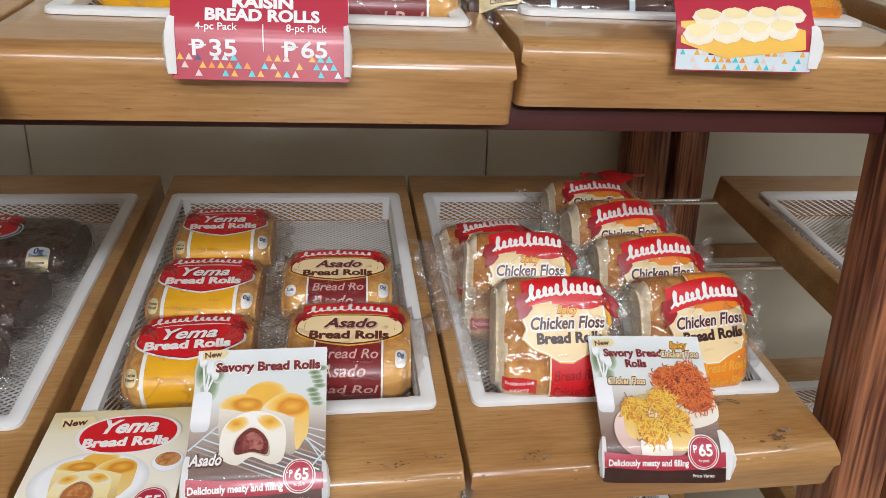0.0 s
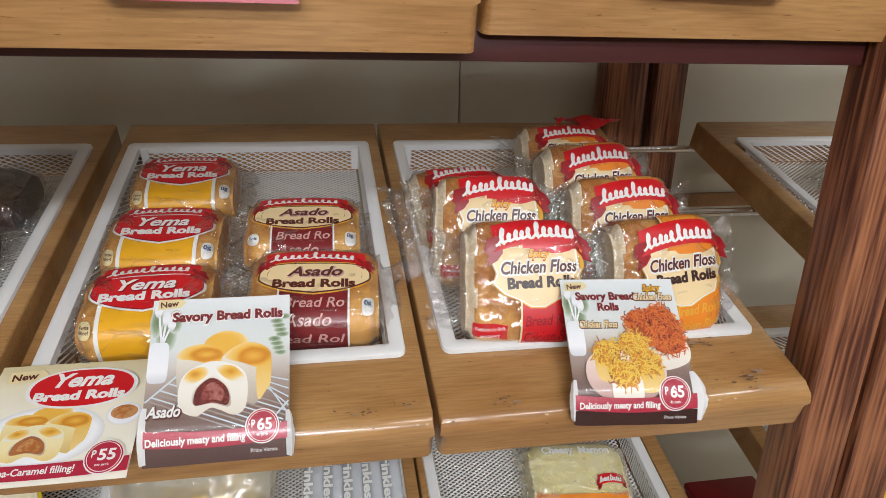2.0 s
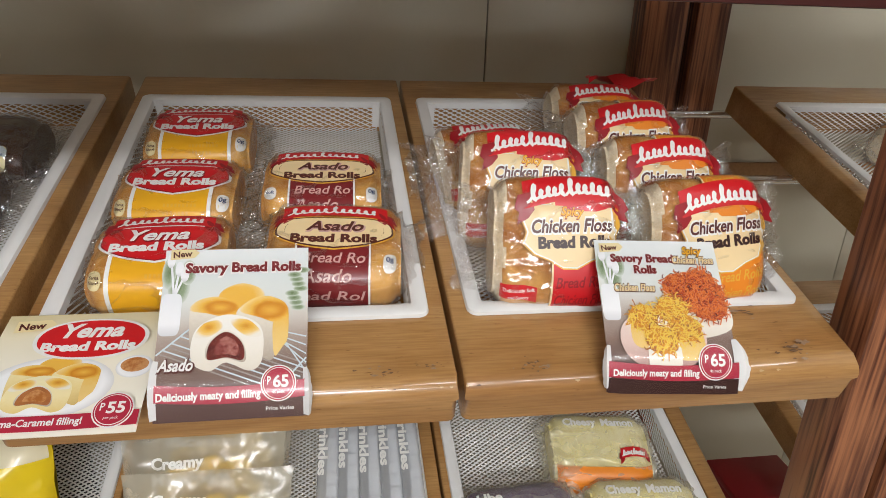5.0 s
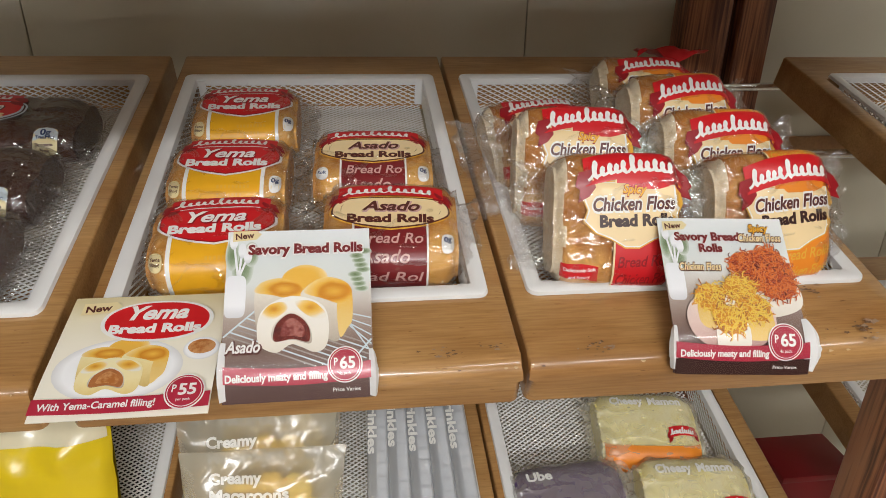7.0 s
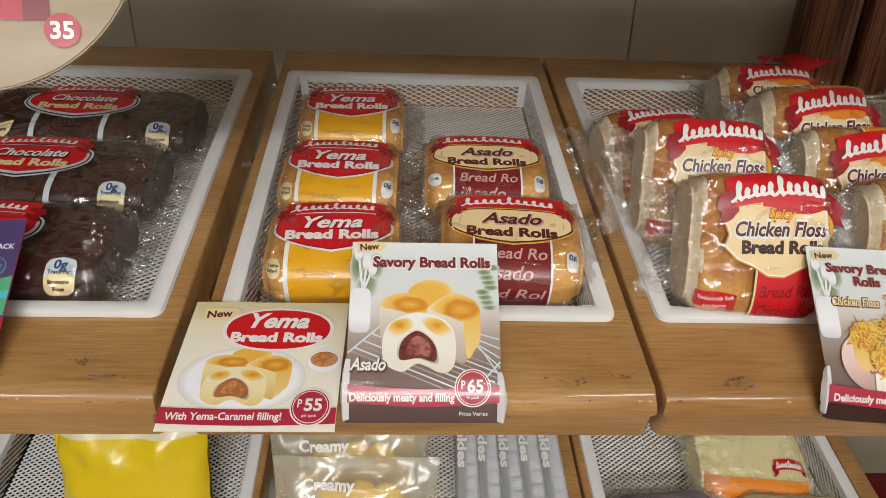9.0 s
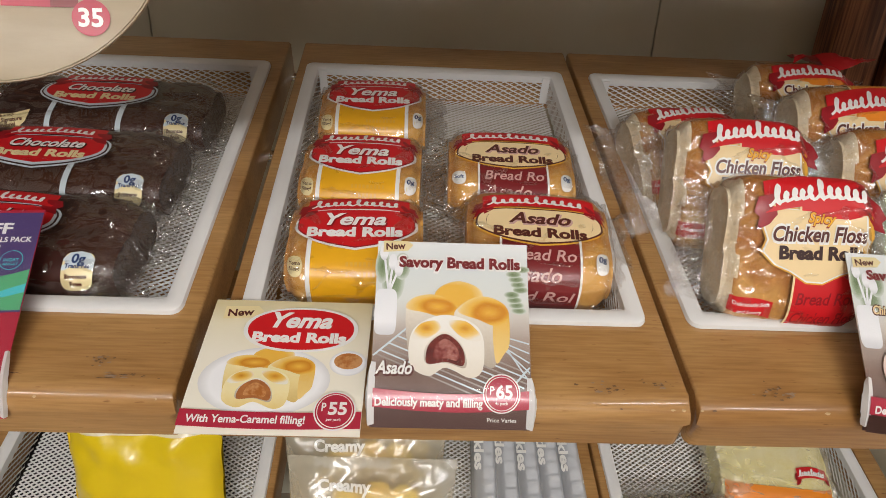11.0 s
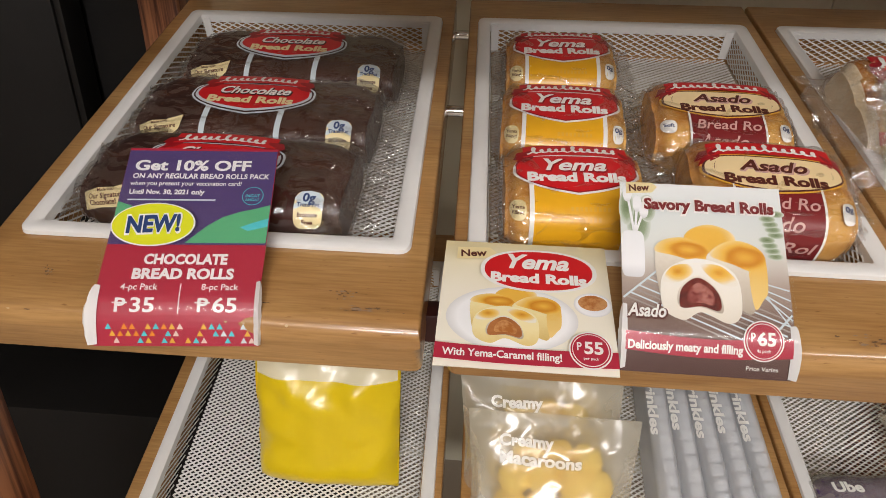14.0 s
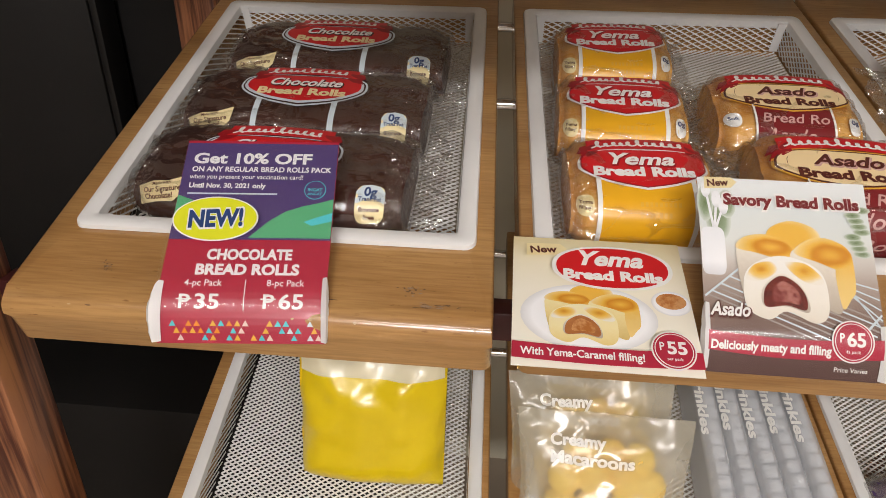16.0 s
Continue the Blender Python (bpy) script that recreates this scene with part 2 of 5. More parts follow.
for name, z, y in (("upper", 1.283, 0.665), ("middle", 0.862, 0.665), ("lower", 0.42, 0.665)):
    b = part("shelf_beam", box(-0.88, 0.575, y, y + 0.03, z, z + 0.032, bevel=0.002), M_BEAM, None)
    tagged(b, "dark red painted beam under the bread boards", "beam", "shelf beams")
b = part("shelf_beam", box(0.732, 1.9, 0.665, 0.695, 1.283, 1.315, bevel=0.002), M_BEAM, None)
tagged(b, "dark red painted beam under the bread boards", "beam", "shelf beams")


def slope_point(s, h, z0):
    a = radians(SLOPE)
    return 0.70 + s * math.cos(a) - h * math.sin(a), z0 + s * math.sin(a) + h * math.cos(a)


Z_UP, Z_MID, Z_LOW = 1.388, 0.95, 0.51
for z0 in (Z_UP, Z_MID, Z_LOW):
    for s in (0.605, 0.36, -0.03):
        y, z = slope_point(s, -0.066, z0)
        rail = part("shelf_rail", rod(bmesh.new(), (-0.812, y, z), (1.9, y, z), 0.0085), M_CHROME, None)
        tagged(rail, "thin round chrome rail carrying the sloping boards", "rail", "shelf rails")


# ---- boards and trays ----
def board_mesh(w, t=0.055):
    """A sloping board with a round nose and a cut-out for its tray; x from 0 to w."""
    bm = bmesh.new()
    s0, s1 = -0.107, 0.604
    hx0, hx1, hs0, hs1 = 0.030, w - 0.030, 0.006, 0.512
    rings = []
    for z in (0.0, -t):
        outer = [bm.verts.new((x, s, z)) for x, s in ((0, s0), (w, s0), (w, s1), (0, s1))]
        inner = [bm.verts.new((x, s, z)) for x, s in ((hx0, hs0), (hx1, hs0), (hx1, hs1), (hx0, hs1))]
        rings.append((outer, inner))
    (o, i), (p, q) = rings
    for k in range(4):
        n = (k + 1) % 4
        bm.faces.new((o[k], o[n], i[n], i[k]))
        bm.faces.new((p[n], p[k], q[k], q[n]))
        bm.faces.new((o[n], o[k], p[k], p[n]))
        bm.faces.new((i[k], i[n], q[n], q[k]))
    bm.edges.ensure_lookup_table()

    def edge(a, b):
        return next(e for e in a.link_edges if e.other_vert(a) is b)

    bmesh.ops.bevel(bm, geom=[edge(o[0], o[1])], offset=0.024, segments=8, profile=0.55, affect="EDGES")
    corner = [e for e in bm.edges if abs(e.verts[0].co.x - e.verts[1].co.x) < 1e-5 and e.calc_length() > 0.001
              and all(v.co.y < s0 + 0.02 and (v.co.x < 1e-4 or v.co.x > w - 1e-4) for v in e.verts)]
    bmesh.ops.bevel(bm, geom=corner, offset=0.009, segments=3, profile=0.5, affect="EDGES")
    long = [e for e in bm.edges if abs(e.verts[0].co.z) < 1e-5 and abs(e.verts[1].co.z) < 1e-5 and e.verts[0].co.x == e.verts[1].co.x and e.calc_length() > 0.3]
    bmesh.ops.bevel(bm, geom=[e for e in long if e.verts[0].co.x < 1e-4 or e.verts[0].co.x > w - 1e-4], offset=0.003, segments=2, profile=0.5, affect="EDGES")
    for v in bm.verts:
        v.co.x -= SKEW * v.co.y
    return bm


def lattice(verts, faces, origin, ux, uy, nx, ny, w, lift):
    """Expanded-metal strands: thin ribbons between the nodes of a diamond lattice."""
    o, ux, uy = (np.array(a, float) for a in (origin, ux, uy))
    n = np.cross(ux, uy)
    n = n / np.linalg.norm(n)
    dx, dy = ux / nx, uy / ny
    for i in range(nx):
        for j in range(ny + 1):
            if (i + j) % 2:
                continue
            for k in (1, -1):
                if not 0 <= j + k <= ny:
                    continue
                a, b = o + i * dx + j * dy, o + (i + 1) * dx + (j + k) * dy
                side = np.cross(n, b - a)
                side = side / np.linalg.norm(side) * w / 2
                up = n * lift * k
                base = len(verts)
                verts += [tuple(a + side + up), tuple(a - side - up), tuple(b - side - up), tuple(b + side + up)]
                faces.append((base, base + 1, base + 2, base + 3))


TW, TL, TD = 0.412, 0.534, 0.042


def make_tray():
    t = thing("bread_tray", Matrix(), "white enamelled tray with expanded metal mesh floor", "tray", "bread trays")
    bm = bmesh.new()
    rim = 0.019

    def loop(x0, x1, y0, y1, r, z):
        pts = []
        for cx, cy, a0 in ((x1 - r, y1 - r, 0), (x0 + r, y1 - r, 90), (x0 + r, y0 + r, 180), (x1 - r, y0 + r, 270)):
            for k in range(5):
                a = radians(a0 + 90 * k / 4)
                pts.append(bm.verts.new((cx + r * math.cos(a), cy + r * math.sin(a), z)))
        return pts

    loops = [loop(0, TW, 0, TL, 0.012, 0.0005), loop(0.0012, TW - 0.0012, 0.0012, TL - 0.0012, 0.011, 0.005), loop(0.004, TW - 0.004, 0.004, TL - 0.004, 0.009, 0.0065),
             loop(rim - 0.003, TW - rim + 0.003, rim - 0.003, TL - rim + 0.003, 0.005, 0.006), loop(rim, TW - rim, rim, TL - rim, 0.004, 0.004), loop(rim + 0.001, TW - rim - 0.001, rim + 0.001, TL - rim - 0.001, 0.004, -0.006)]
    for a, b in zip(loops, loops[1:]):
        for k in range(20):
            bm.faces.new((a[k], a[(k + 1) % 20], b[(k + 1) % 20], b[k]))
    part("rim", bm, M_ENAMEL, t)
    v, f = [], []
    e = rim + 0.002
    x0, x1, y0, y1 = e + 0.004, TW - e - 0.004, e + 0.004, TL - e - 0.004
    lattice(v, f, (x0, y0, -TD), (x1 - x0, 0, 0), (0, y1 - y0, 0), 62, 132, 0.0025, 0.0004)
    ob = mesh_part("mesh_floor", v, f, M_MESH, t, smooth=False)
    tagged(ob, kind="stuff")
    for a, u in (((e, e, -TD), (TW - 2 * e, 0, 0)), ((e, TL - e, -TD), (TW - 2 * e, 0, 0)), ((e, e, -TD), (0, TL - 2 * e, 0)), ((TW - e, e, -TD), (0, TL - 2 * e, 0))):
        v, f = [], []
        lattice(v, f, a, u, (0, 0, TD - 0.002), 46 if u[0] else 62, 10, 0.0019, 0.0004)
        tagged(mesh_part("mesh_side", v, f, M_MESH, t, smooth=False), kind="stuff")
    for cx, cy in ((e, e), (TW - e, e), (e, TL - e), (TW - e, TL - e)):
        sx, sy = (1 if cx < 0.2 else -1), (1 if cy < 0.2 else -1)
        part("corner_plate", box(min(cx, cx + sx * 0.012), max(cx, cx + sx * 0.012), cy - 0.001, cy + 0.001, -TD, 0.002), M_ENAMEL, t)
    for o in t.children:
        for q in o.data.vertices:
            q.co.x -= SKEW * q.co.y
    return t


def on_slope(x, s, h, z0, rx=0, rz=0):
    return pose(0, 0.70, z0, SLOPE) @ pose(x - SKEW * s, s, h - 0.002, rx, 0, rz)


def board(x0, x1, z0, y_shift=0.0, thick=0.055):
    ob = part("display_board", board_mesh(x1 - x0, thick), M_BOARD, None)
    ob.matrix_world = pose(0, y_shift, 0) @ on_slope(x0, 0, 0, z0)
    return tagged(ob, "sloping honey-coloured lacquered wooden board with rounded nose", "shelf board", "sloping boards")


tray = make_tray()
trays = []
for z0, spans in ((Z_MID, ((-0.828, -0.371, -0.801), (-0.347, 0.097, -0.333), (0.103, 0.553, 0.122), (0.778, 1.232, 0.816))),
                  (Z_LOW, ((-0.800, -0.356, -0.778), (-0.330, 0.128, -0.306), (0.132, 0.590, 0.143), (0.782, 1.236, 0.818)))):
    for x0, x1, tx in spans:
        board(x0, x1, z0)
        m = on_slope(tx, -0.008, 0, z0)
        if trays:
            trays.append(copy_thing(tray, m))
        else:
            tray.matrix_basis = m
            trays.append(tray)
for x0, x1, ys in ((-0.80, -0.338, 0), (-0.332, 0.131, 0), (0.142, 0.600, 0.03), (0.700, 1.2, 0.03)):
    lift = 0.016 if ys else 0.0
    board(x0, x1, Z_UP + lift, ys, 0.064)
    trays.append(copy_thing(tray, pose(0, ys, 0) @ on_slope((x0 + x1 - TW) / 2, -0.008, 0, Z_UP + lift)))


# ---- wrapped bread ----
class Roll:
    """The skin of a wrapped pack: u across, a along its girth from the top's middle (minus: towards the reader)."""

    def __init__(self, w, length, thick, n=3.0, cols=2, rows=2, groove=0.06, slide=0.008):
        self.w, self.l, self.t, self.cols, self.rows, self.groove = w, length, thick, cols, rows, groove
        ang = np.linspace(0, 2 * math.pi, 721)
        y = length / 2 * np.sign(np.sin(ang)) * np.abs(np.sin(ang)) ** (2 / n)
        z = thick / 2 * np.sign(np.cos(ang)) * np.abs(np.cos(ang)) ** (2 / n)
        d = np.concatenate([[0], np.cumsum(np.hypot(np.diff(y), np.diff(z)))])
        self.girth, self.d, self.y, self.z = float(d[-1]), d, y, z
        self.slide = slide

    def section(self, a):
        a = a % self.girth
        y, z = np.interp(a, self.d, self.y), np.interp(a, self.d, self.z)
        e = 0.0008
        ty = np.interp((a + e) % self.girth, self.d, self.y) - np.interp((a - e) % self.girth, self.d, self.y)
        tz = np.interp((a + e) % self.girth, self.d, self.z) - np.interp((a - e) % self.girth, self.d, self.z)
        k = math.hypot(ty, tz) or 1
        return float(y), float(z), float(-tz / k), float(ty / k)

    def end(self, u):
        x = min(1.0, abs(2 * u / self.w))
        return max(0.74, (1 - x ** 9) ** (1 / 3))

    def __call__(self, u, a, lift=0.0):
        y, z, ny, nz = self.section(a - (self.slide if lift > 0.0024 else 0))
        e = self.end(u)
        return Vector((u, y * (0.25 + 0.75 * e) + ny * lift, z * e + nz * lift))

    def bread(self, u, a):
        p = self(u, a)
        g = 0.0
        for k in range(1, self.cols):
            g += math.exp(-(((u + self.w / 2) - self.w * k / self.cols) / 0.007) ** 2)
        for k in range(1, self.rows):
            g += math.exp(-(((p.y + self.l / 2) - self.l * k / self.rows) / 0.007) ** 2) * (1 if p.z > 0 else 0.4)
        f = 1 - 0.012 - self.groove * 1.4 * min(g, 1.2)
        q = Vector((p.x * (1 - 0.01), p.y * (1 - 0.02 * min(g, 1)), p.z * f))
        return q * (1 + 0.012 * noise.noise(q * 40))


def skin(fn, us, as_, close=True):
    verts, faces = [], []
    na = len(as_)
    for u in us:
        for a in as_:
            verts.append(fn(u, a))
    for i in range(len(us) - 1):
        for j in range(na if close else na - 1):
            k = (j + 1) % na
            faces.append((i * na + j, i * na + k, (i + 1) * na + k, (i + 1) * na + j))
    if close:
        faces.append(tuple(range(na)))
        faces.append(tuple(reversed(range((len(us) - 1) * na, len(us) * na))))
    return verts, faces


_fonts = {}
_patches = {}
BEARERS = ("label", "band", "tag", "sticker_face", "price_spot", "printed_ribbon", "printed_panel", "printed_seal", "printed_foot", "sheet")


def bears(ob, parent, name, u0, u1, v0, v1):
    """Remember a printed patch, so that the writing on it becomes its part."""
    if parent is not None and any(name == b or name.endswith("_" + b) for b in BEARERS):
        _patches.setdefault(parent.name, []).append(((u1 - u0) * (v1 - v0), ob, u0, u1, v0, v1))
    return ob


def bearer(parent, u, v):
    found = [(area_, ob) for area_, ob, u0, u1, v0, v1 in _patches.get(parent.name, ()) if u0 <= u <= u1 and v0 <= v <= v1]
    return min(found, key=lambda f: f[0])[1] if found else parent


def letters(body, bold=0.012, shear=0.0):
    """Outline of a line of writing, one unit high, centred: points and faces."""
    key = (body, bold, shear)
    if key not in _fonts:
        c = bpy.data.curves.new("lettering", "FONT")
        c.body, c.size, c.offset, c.shear, c.resolution_u = body, 1.0, bold, shear, 3
        ob = bpy.data.objects.new("lettering", c)
        me = bpy.data.meshes.new_from_object(ob)
        pts = np.array([v.co[:2] for v in me.vertices])
        fs = [tuple(p.vertices) for p in me.polygons]
        bpy.data.objects.remove(ob)
        bpy.data.meshes.remove(me)
        bpy.data.curves.remove(c)
        lo, hi = pts.min(0), pts.max(0)
        pts[:, 0] -= (lo[0] + hi[0]) / 2
        pts[:, 1] -= 0.34
        _fonts[key] = pts, fs, hi[0] - lo[0]
    return _fonts[key]


def draw(surface, body, u, v, width, mat, parent, lift, height=None, bold=0.012, shear=0.0, turn=0.0, arch=0.0, name="lettering"):
    pts, fs, w = letters(body, bold, shear)
    k = width / w
    ky = k if height is None else height / 0.70
    ct, st = math.cos(radians(turn)), math.sin(radians(turn))
    vs = []
    for x, y in pts:
        x, y = x * k, y * ky
        y += arch * (1 - (2 * x / width) ** 2)
        vs.append(surface(u + x * ct - y * st, v + x * st + y * ct, lift))
    return mesh_part(name, vs, fs, mat, bearer(parent, u, v), smooth=False)


def blob(surface, outline, mat, parent, lift, name="label", rings=6, label=""):
    """A printed patch: rings shrunk from an outline, laid on the surface."""
    cx, cy = np.mean([p[0] for p in outline]), np.mean([p[1] for p in outline])
    n = len(outline)
    vs, fs = [surface(cx, cy, lift)], []
    for r in range(1, rings + 1):
        for x, y in outline:
            vs.append(surface(cx + (x - cx) * r / rings, cy + (y - cy) * r / rings, lift))
    for k in range(n):
        fs.append((0, 1 + k, 1 + (k + 1) % n))
        for r in range(rings - 1):
            b, c = 1 + r * n, 1 + (r + 1) * n
            fs.append((b + k, c + k, c + (k + 1) % n, b + (k + 1) % n))
    us, ws = [p[0] for p in outline], [p[1] for p in outline]
    return bears(mesh_part(name, vs, fs, mat, parent, label), parent, name, min(us), max(us), min(ws), max(ws))


def rect(surface, u0, u1, v0, v1, mat, parent, lift, nu=6, nv=12, name="band", label="", wave=0.0):
    vs, fs = [], []
    for i in range(nu + 1):
        for j in range(nv + 1):
            u, v = u0 + (u1 - u0) * i / nu, v0 + (v1 - v0) * j / nv
            vs.append(surface(u, v + wave * math.sin(math.pi * i / nu), lift))
    for i in range(nu):
        for j in range(nv):
            a = i * (nv + 1) + j
            fs.append((a, a + nv + 1, a + nv + 2, a + 1))
    return bears(mesh_part(name, vs, fs, mat, parent, label), parent, name, u0, u1, v0, v1)


def oval(u, v, ru, rv, n=40, p=2.0, wav=0.0, k=6):
    out = []
    for i in range(n):
        a = 2 * math.pi * i / n
        c, s = math.cos(a), math.sin(a)
        r = 1 + wav * math.cos(k * a)
        out.append((u + ru * r * math.copysign(abs(c) ** (2 / p), c), v + rv * r * math.copysign(abs(s) ** (2 / p), s)))
    return out


def ribbon(u, v, w, h, n=12, arch=0.006):
    """A waving ribbon."""
    top = [(u - w / 2 + w * i / n, v + h / 2 + arch * math.sin(math.pi * i / n)) for i in range(n + 1)]
    low = [(u - w / 2 + w * i / n, v - h / 2 + arch * math.sin(math.pi * i / n)) for i in range(n + 1)]
    return top + list(reversed(low))


def ink(name, c, rough=0.35):
    return material(name, c, rough, vary=0.05, scale=60, coat=0.12)


I_RED, I_WHITE, I_YELLOW = ink("print_red", (0.62, 0.012, 0.017)), ink("print_white", (0.85, 0.84, 0.80)), ink("print_yellow", (0.83, 0.42, 0.015))
I_CREAM, I_MAROON, I_BROWN = ink("print_cream", (0.86, 0.66, 0.36)), ink("print_maroon", (0.20, 0.018, 0.020)), ink("print_brown", (0.10, 0.022, 0.015))
I_ORANGE, I_DARK, I_PALE = ink("print_orange", (0.80, 0.25, 0.02)), ink("print_dark", (0.04, 0.012, 0.01)), ink("print_pale_blue", (0.62, 0.70, 0.74))
I_GOLD, I_TAG, I_NAVY = ink("print_gold", (0.78, 0.42, 0.05)), ink("print_tag", (0.83, 0.70, 0.38)), ink("print_navy", (0.02, 0.05, 0.16))
I_ROSE = ink("print_rose", (0.62, 0.38, 0.34))
I_RED2 = ink("print_deep_red", (0.30, 0.006, 0.012))
M_BUN = material("golden_crust", (0.77, 0.42, 0.105), 0.50, scale=26, second=(0.54, 0.21, 0.035), bump=0.2, bump_scale=150, sharp=True)
M_PALE = material("toasted_crust", (0.72, 0.38, 0.095), 0.65, scale=30, second=(0.44, 0.165, 0.028), bump=0.6, bump_scale=170, sharp=True)
M_SOFT = material("soft_crumb", (0.86, 0.78, 0.61), 0.8, scale=60, second=(0.72, 0.56, 0.34), bump=0.5, bump_scale=220)
M_CHOC = material("chocolate_crust", (0.074, 0.023, 0.013), 0.42, scale=24, second=(0.030, 0.010, 0.007), bump=0.15, bump_scale=130, coat=0.1)


def pack_base(name, label, roll, crust, fin=0.016, film=M_FILM):
    ob = thing(name, Matrix(), label, "bread", "wrapped bread rolls")
    us = [roll.w / 2 * math.copysign(abs(t) ** 0.7, t) for t in np.linspace(-1, 1, 33).tolist()]
    aa = np.linspace(0, roll.girth, 49)[:-1].tolist()
    v, f = skin(roll.bread, us, aa)
    loaf = mesh_part("bread", v, f, crust, ob)
    if crust is M_PALE:
        loaf.data.materials.append(M_SOFT)
        for p in loaf.data.polygons:
            if p.center.x < -roll.w * (0.42 + 0.05 * noise.noise(p.center * 30)):
                p.material_index = 1
    # the film: a loose creased sleeve that closes in flat crimped ends
    w2 = roll.w / 2 + 0.002
    us = [-w2 - fin, -w2 - fin * 0.6, -w2 - 0.004] + np.linspace(-w2, w2, 60).tolist() + [w2 + 0.004, w2 + fin * 0.6, w2 + fin]

    def sleeve(u, a):
        c = max(-w2, min(w2, u))
        p = roll(c * 0.985, a, 0.0018)
        over = min(1.0, (abs(u) - w2) / fin) if abs(u) > w2 else 0
        if over > 0:
            flat = max(0.03, 0.42 * (1 - over) ** 1.4)
            p = Vector((u + 0.018 * noise.noise(Vector((a * 45, u * 9, 1))) * over, p.y * (0.78 + 0.22 * over) * 1.12, p.z * flat + 0.009 * over * noise.noise(Vector((p.y * 60, u * 70, 2)))))
        else:
            p.x = u
        edge = min(1.0, max(0, abs(u) / w2 - 0.5) * 2.2)
        k = 0.0013 + 0.0042 * edge
        fold = max(0.0, 1 - abs(noise.noise(p * 19 + Vector((7, roll.w * 90, 0)))) * 9) * (0.0016 + 0.0050 * edge)
        crease = 0.0
        for line, (c, u0, u1) in enumerate(((-0.088, -0.9, 0.5), (-0.070, -0.2, 1.0), (-0.056, -1.0, 0.2), (-0.041, 0.0, 1.0), (-0.022, -0.8, 0.9), (0.020, -1.0, 0.1), (0.036, -0.4, 1.0))):
            x = u / w2
            if u0 < x < u1:
                fade = min(1.0, (x - u0) * 4, (u1 - x) * 4)
                near = ((a + roll.girth / 2) % roll.girth) - roll.girth / 2 - c - 0.012 * noise.noise(Vector((u * 22, line * 5.3, roll.w * 40))) - 0.05 * u * math.sin(line * 2.3)
                crease += fade * math.exp(-(near / 0.0021) ** 2)
        p = p + (fold + 0.0016 * crease) * Vector((0, p.y, p.z)).normalized()
        return p + k * Vector((0, noise.noise(p * 60 + Vector((3, 1, 0))), noise.noise(p * 75)))

    v, f = skin(sleeve, us, np.linspace(0, roll.girth, 201)[:-1].tolist())
    wrap = mesh_part("film", v, f[:-2], film, ob, "clear creased plastic film")
    if film is M_FILM:
        wrap.data.materials.append(M_FIN)
        for p in wrap.data.polygons:
            p.material_index = 1 if abs(p.center.x) > w2 * 0.84 else 0
    return ob


LOOPS = ((1.2, 1.6), (0.50, 1.0), (0.62, 1.1), (0.48, 0.9), (0.66, 1.0), (1.2, 1.5), (0.60, 1.0), (0.50, 1.1), (0.68, 1.0), (0.52, 1.2), (0.60, 1.0))


def maker_mark(roll, ob, u, v, w, h, lift, arch=0.008, turn=0.0):
    """The maker's ribbon, drawn as a plain red shape with a looping light stroke."""
    ct, st = math.cos(radians(turn)), math.sin(radians(turn))

    def spin(pts):
        return [(u + x * ct - y * st, v + x * st + y * ct) for x, y in pts]

    for k in (-1, 1):
        tail = ((k * w * 0.42, h * 0.10), (k * w * 0.56, h * 0.02), (k * w * 0.60, -h * 0.45), (k * w * 0.555, -h * 0.62), (k * w * 0.585, -h * 1.05), (k * w * 0.47, -h * 0.85), (k * w * 0.40, -h * 0.55))
        blob(roll, spin(tail), I_RED2, ob, lift - 0.0002, "ribbon_tail", rings=3)
    mark = blob(roll, spin(ribbon(0, 0, w, h, arch=arch)), I_RED, ob, lift, "ribbon_mark")
    path, n = [], 16
    step = w * 0.86 / sum(g for _, g in LOOPS)
    at = -w * 0.45
    for tall, g in LOOPS:
        for j in range(n):
            t = j / n
            x = at + t * g * step + 0.34 * g * step * math.sin(2 * math.pi * t + 0.4 * tall) * (tall > 0)
            y = h * (-0.27 - 0.06 * (tall > 1.1) + 0.50 * tall * (0.5 - 0.5 * math.cos(2 * math.pi * t)))
            path.append((x + 0.45 * y, y + arch * math.cos(math.pi * x / w), tall > 0, 1.0 if t < 0.5 else 1.7))
        at += g * step
    vs, fs = [], []
    for i, (x, y, on, k) in enumerate(path):
        a, b = path[max(0, i - 1)], path[min(len(path) - 1, i + 1)]
        dx, dy = b[0] - a[0], b[1] - a[1]
        d = math.hypot(dx, dy) or 1
        r = h * 0.050 * k
        for q in spin(((x - dy / d * r, y + dx / d * r), (x + dy / d * r, y - dx / d * r))):
            vs.append(roll(q[0], q[1], lift + 0.0004 + 0.000004 * i))
    for i in range(len(path) - 1):
        if path[i][2] and path[i + 1][2]:
            fs.append((2 * i, 2 * i + 1, 2 * i + 3, 2 * i + 2))
    mesh_part("mark_stroke", vs, fs, I_WHITE, mark, smooth=False)


def shield(u, v, w, h, point=0.35):
    """A printed label with a straight top, round shoulders and a lower edge that sags to a point."""
    out = []
    for i in range(44):
        a = 2 * math.pi * i / 44
        x, y = math.cos(a), math.sin(a)
        x = math.copysign(abs(x) ** 0.62, x)
        y = 0.80 * math.copysign(abs(y) ** 0.62, y) if y > 0 else y * (0.72 + point * (1 - abs(x)))
        out.append((u + w * x, v + h * y))
    return out


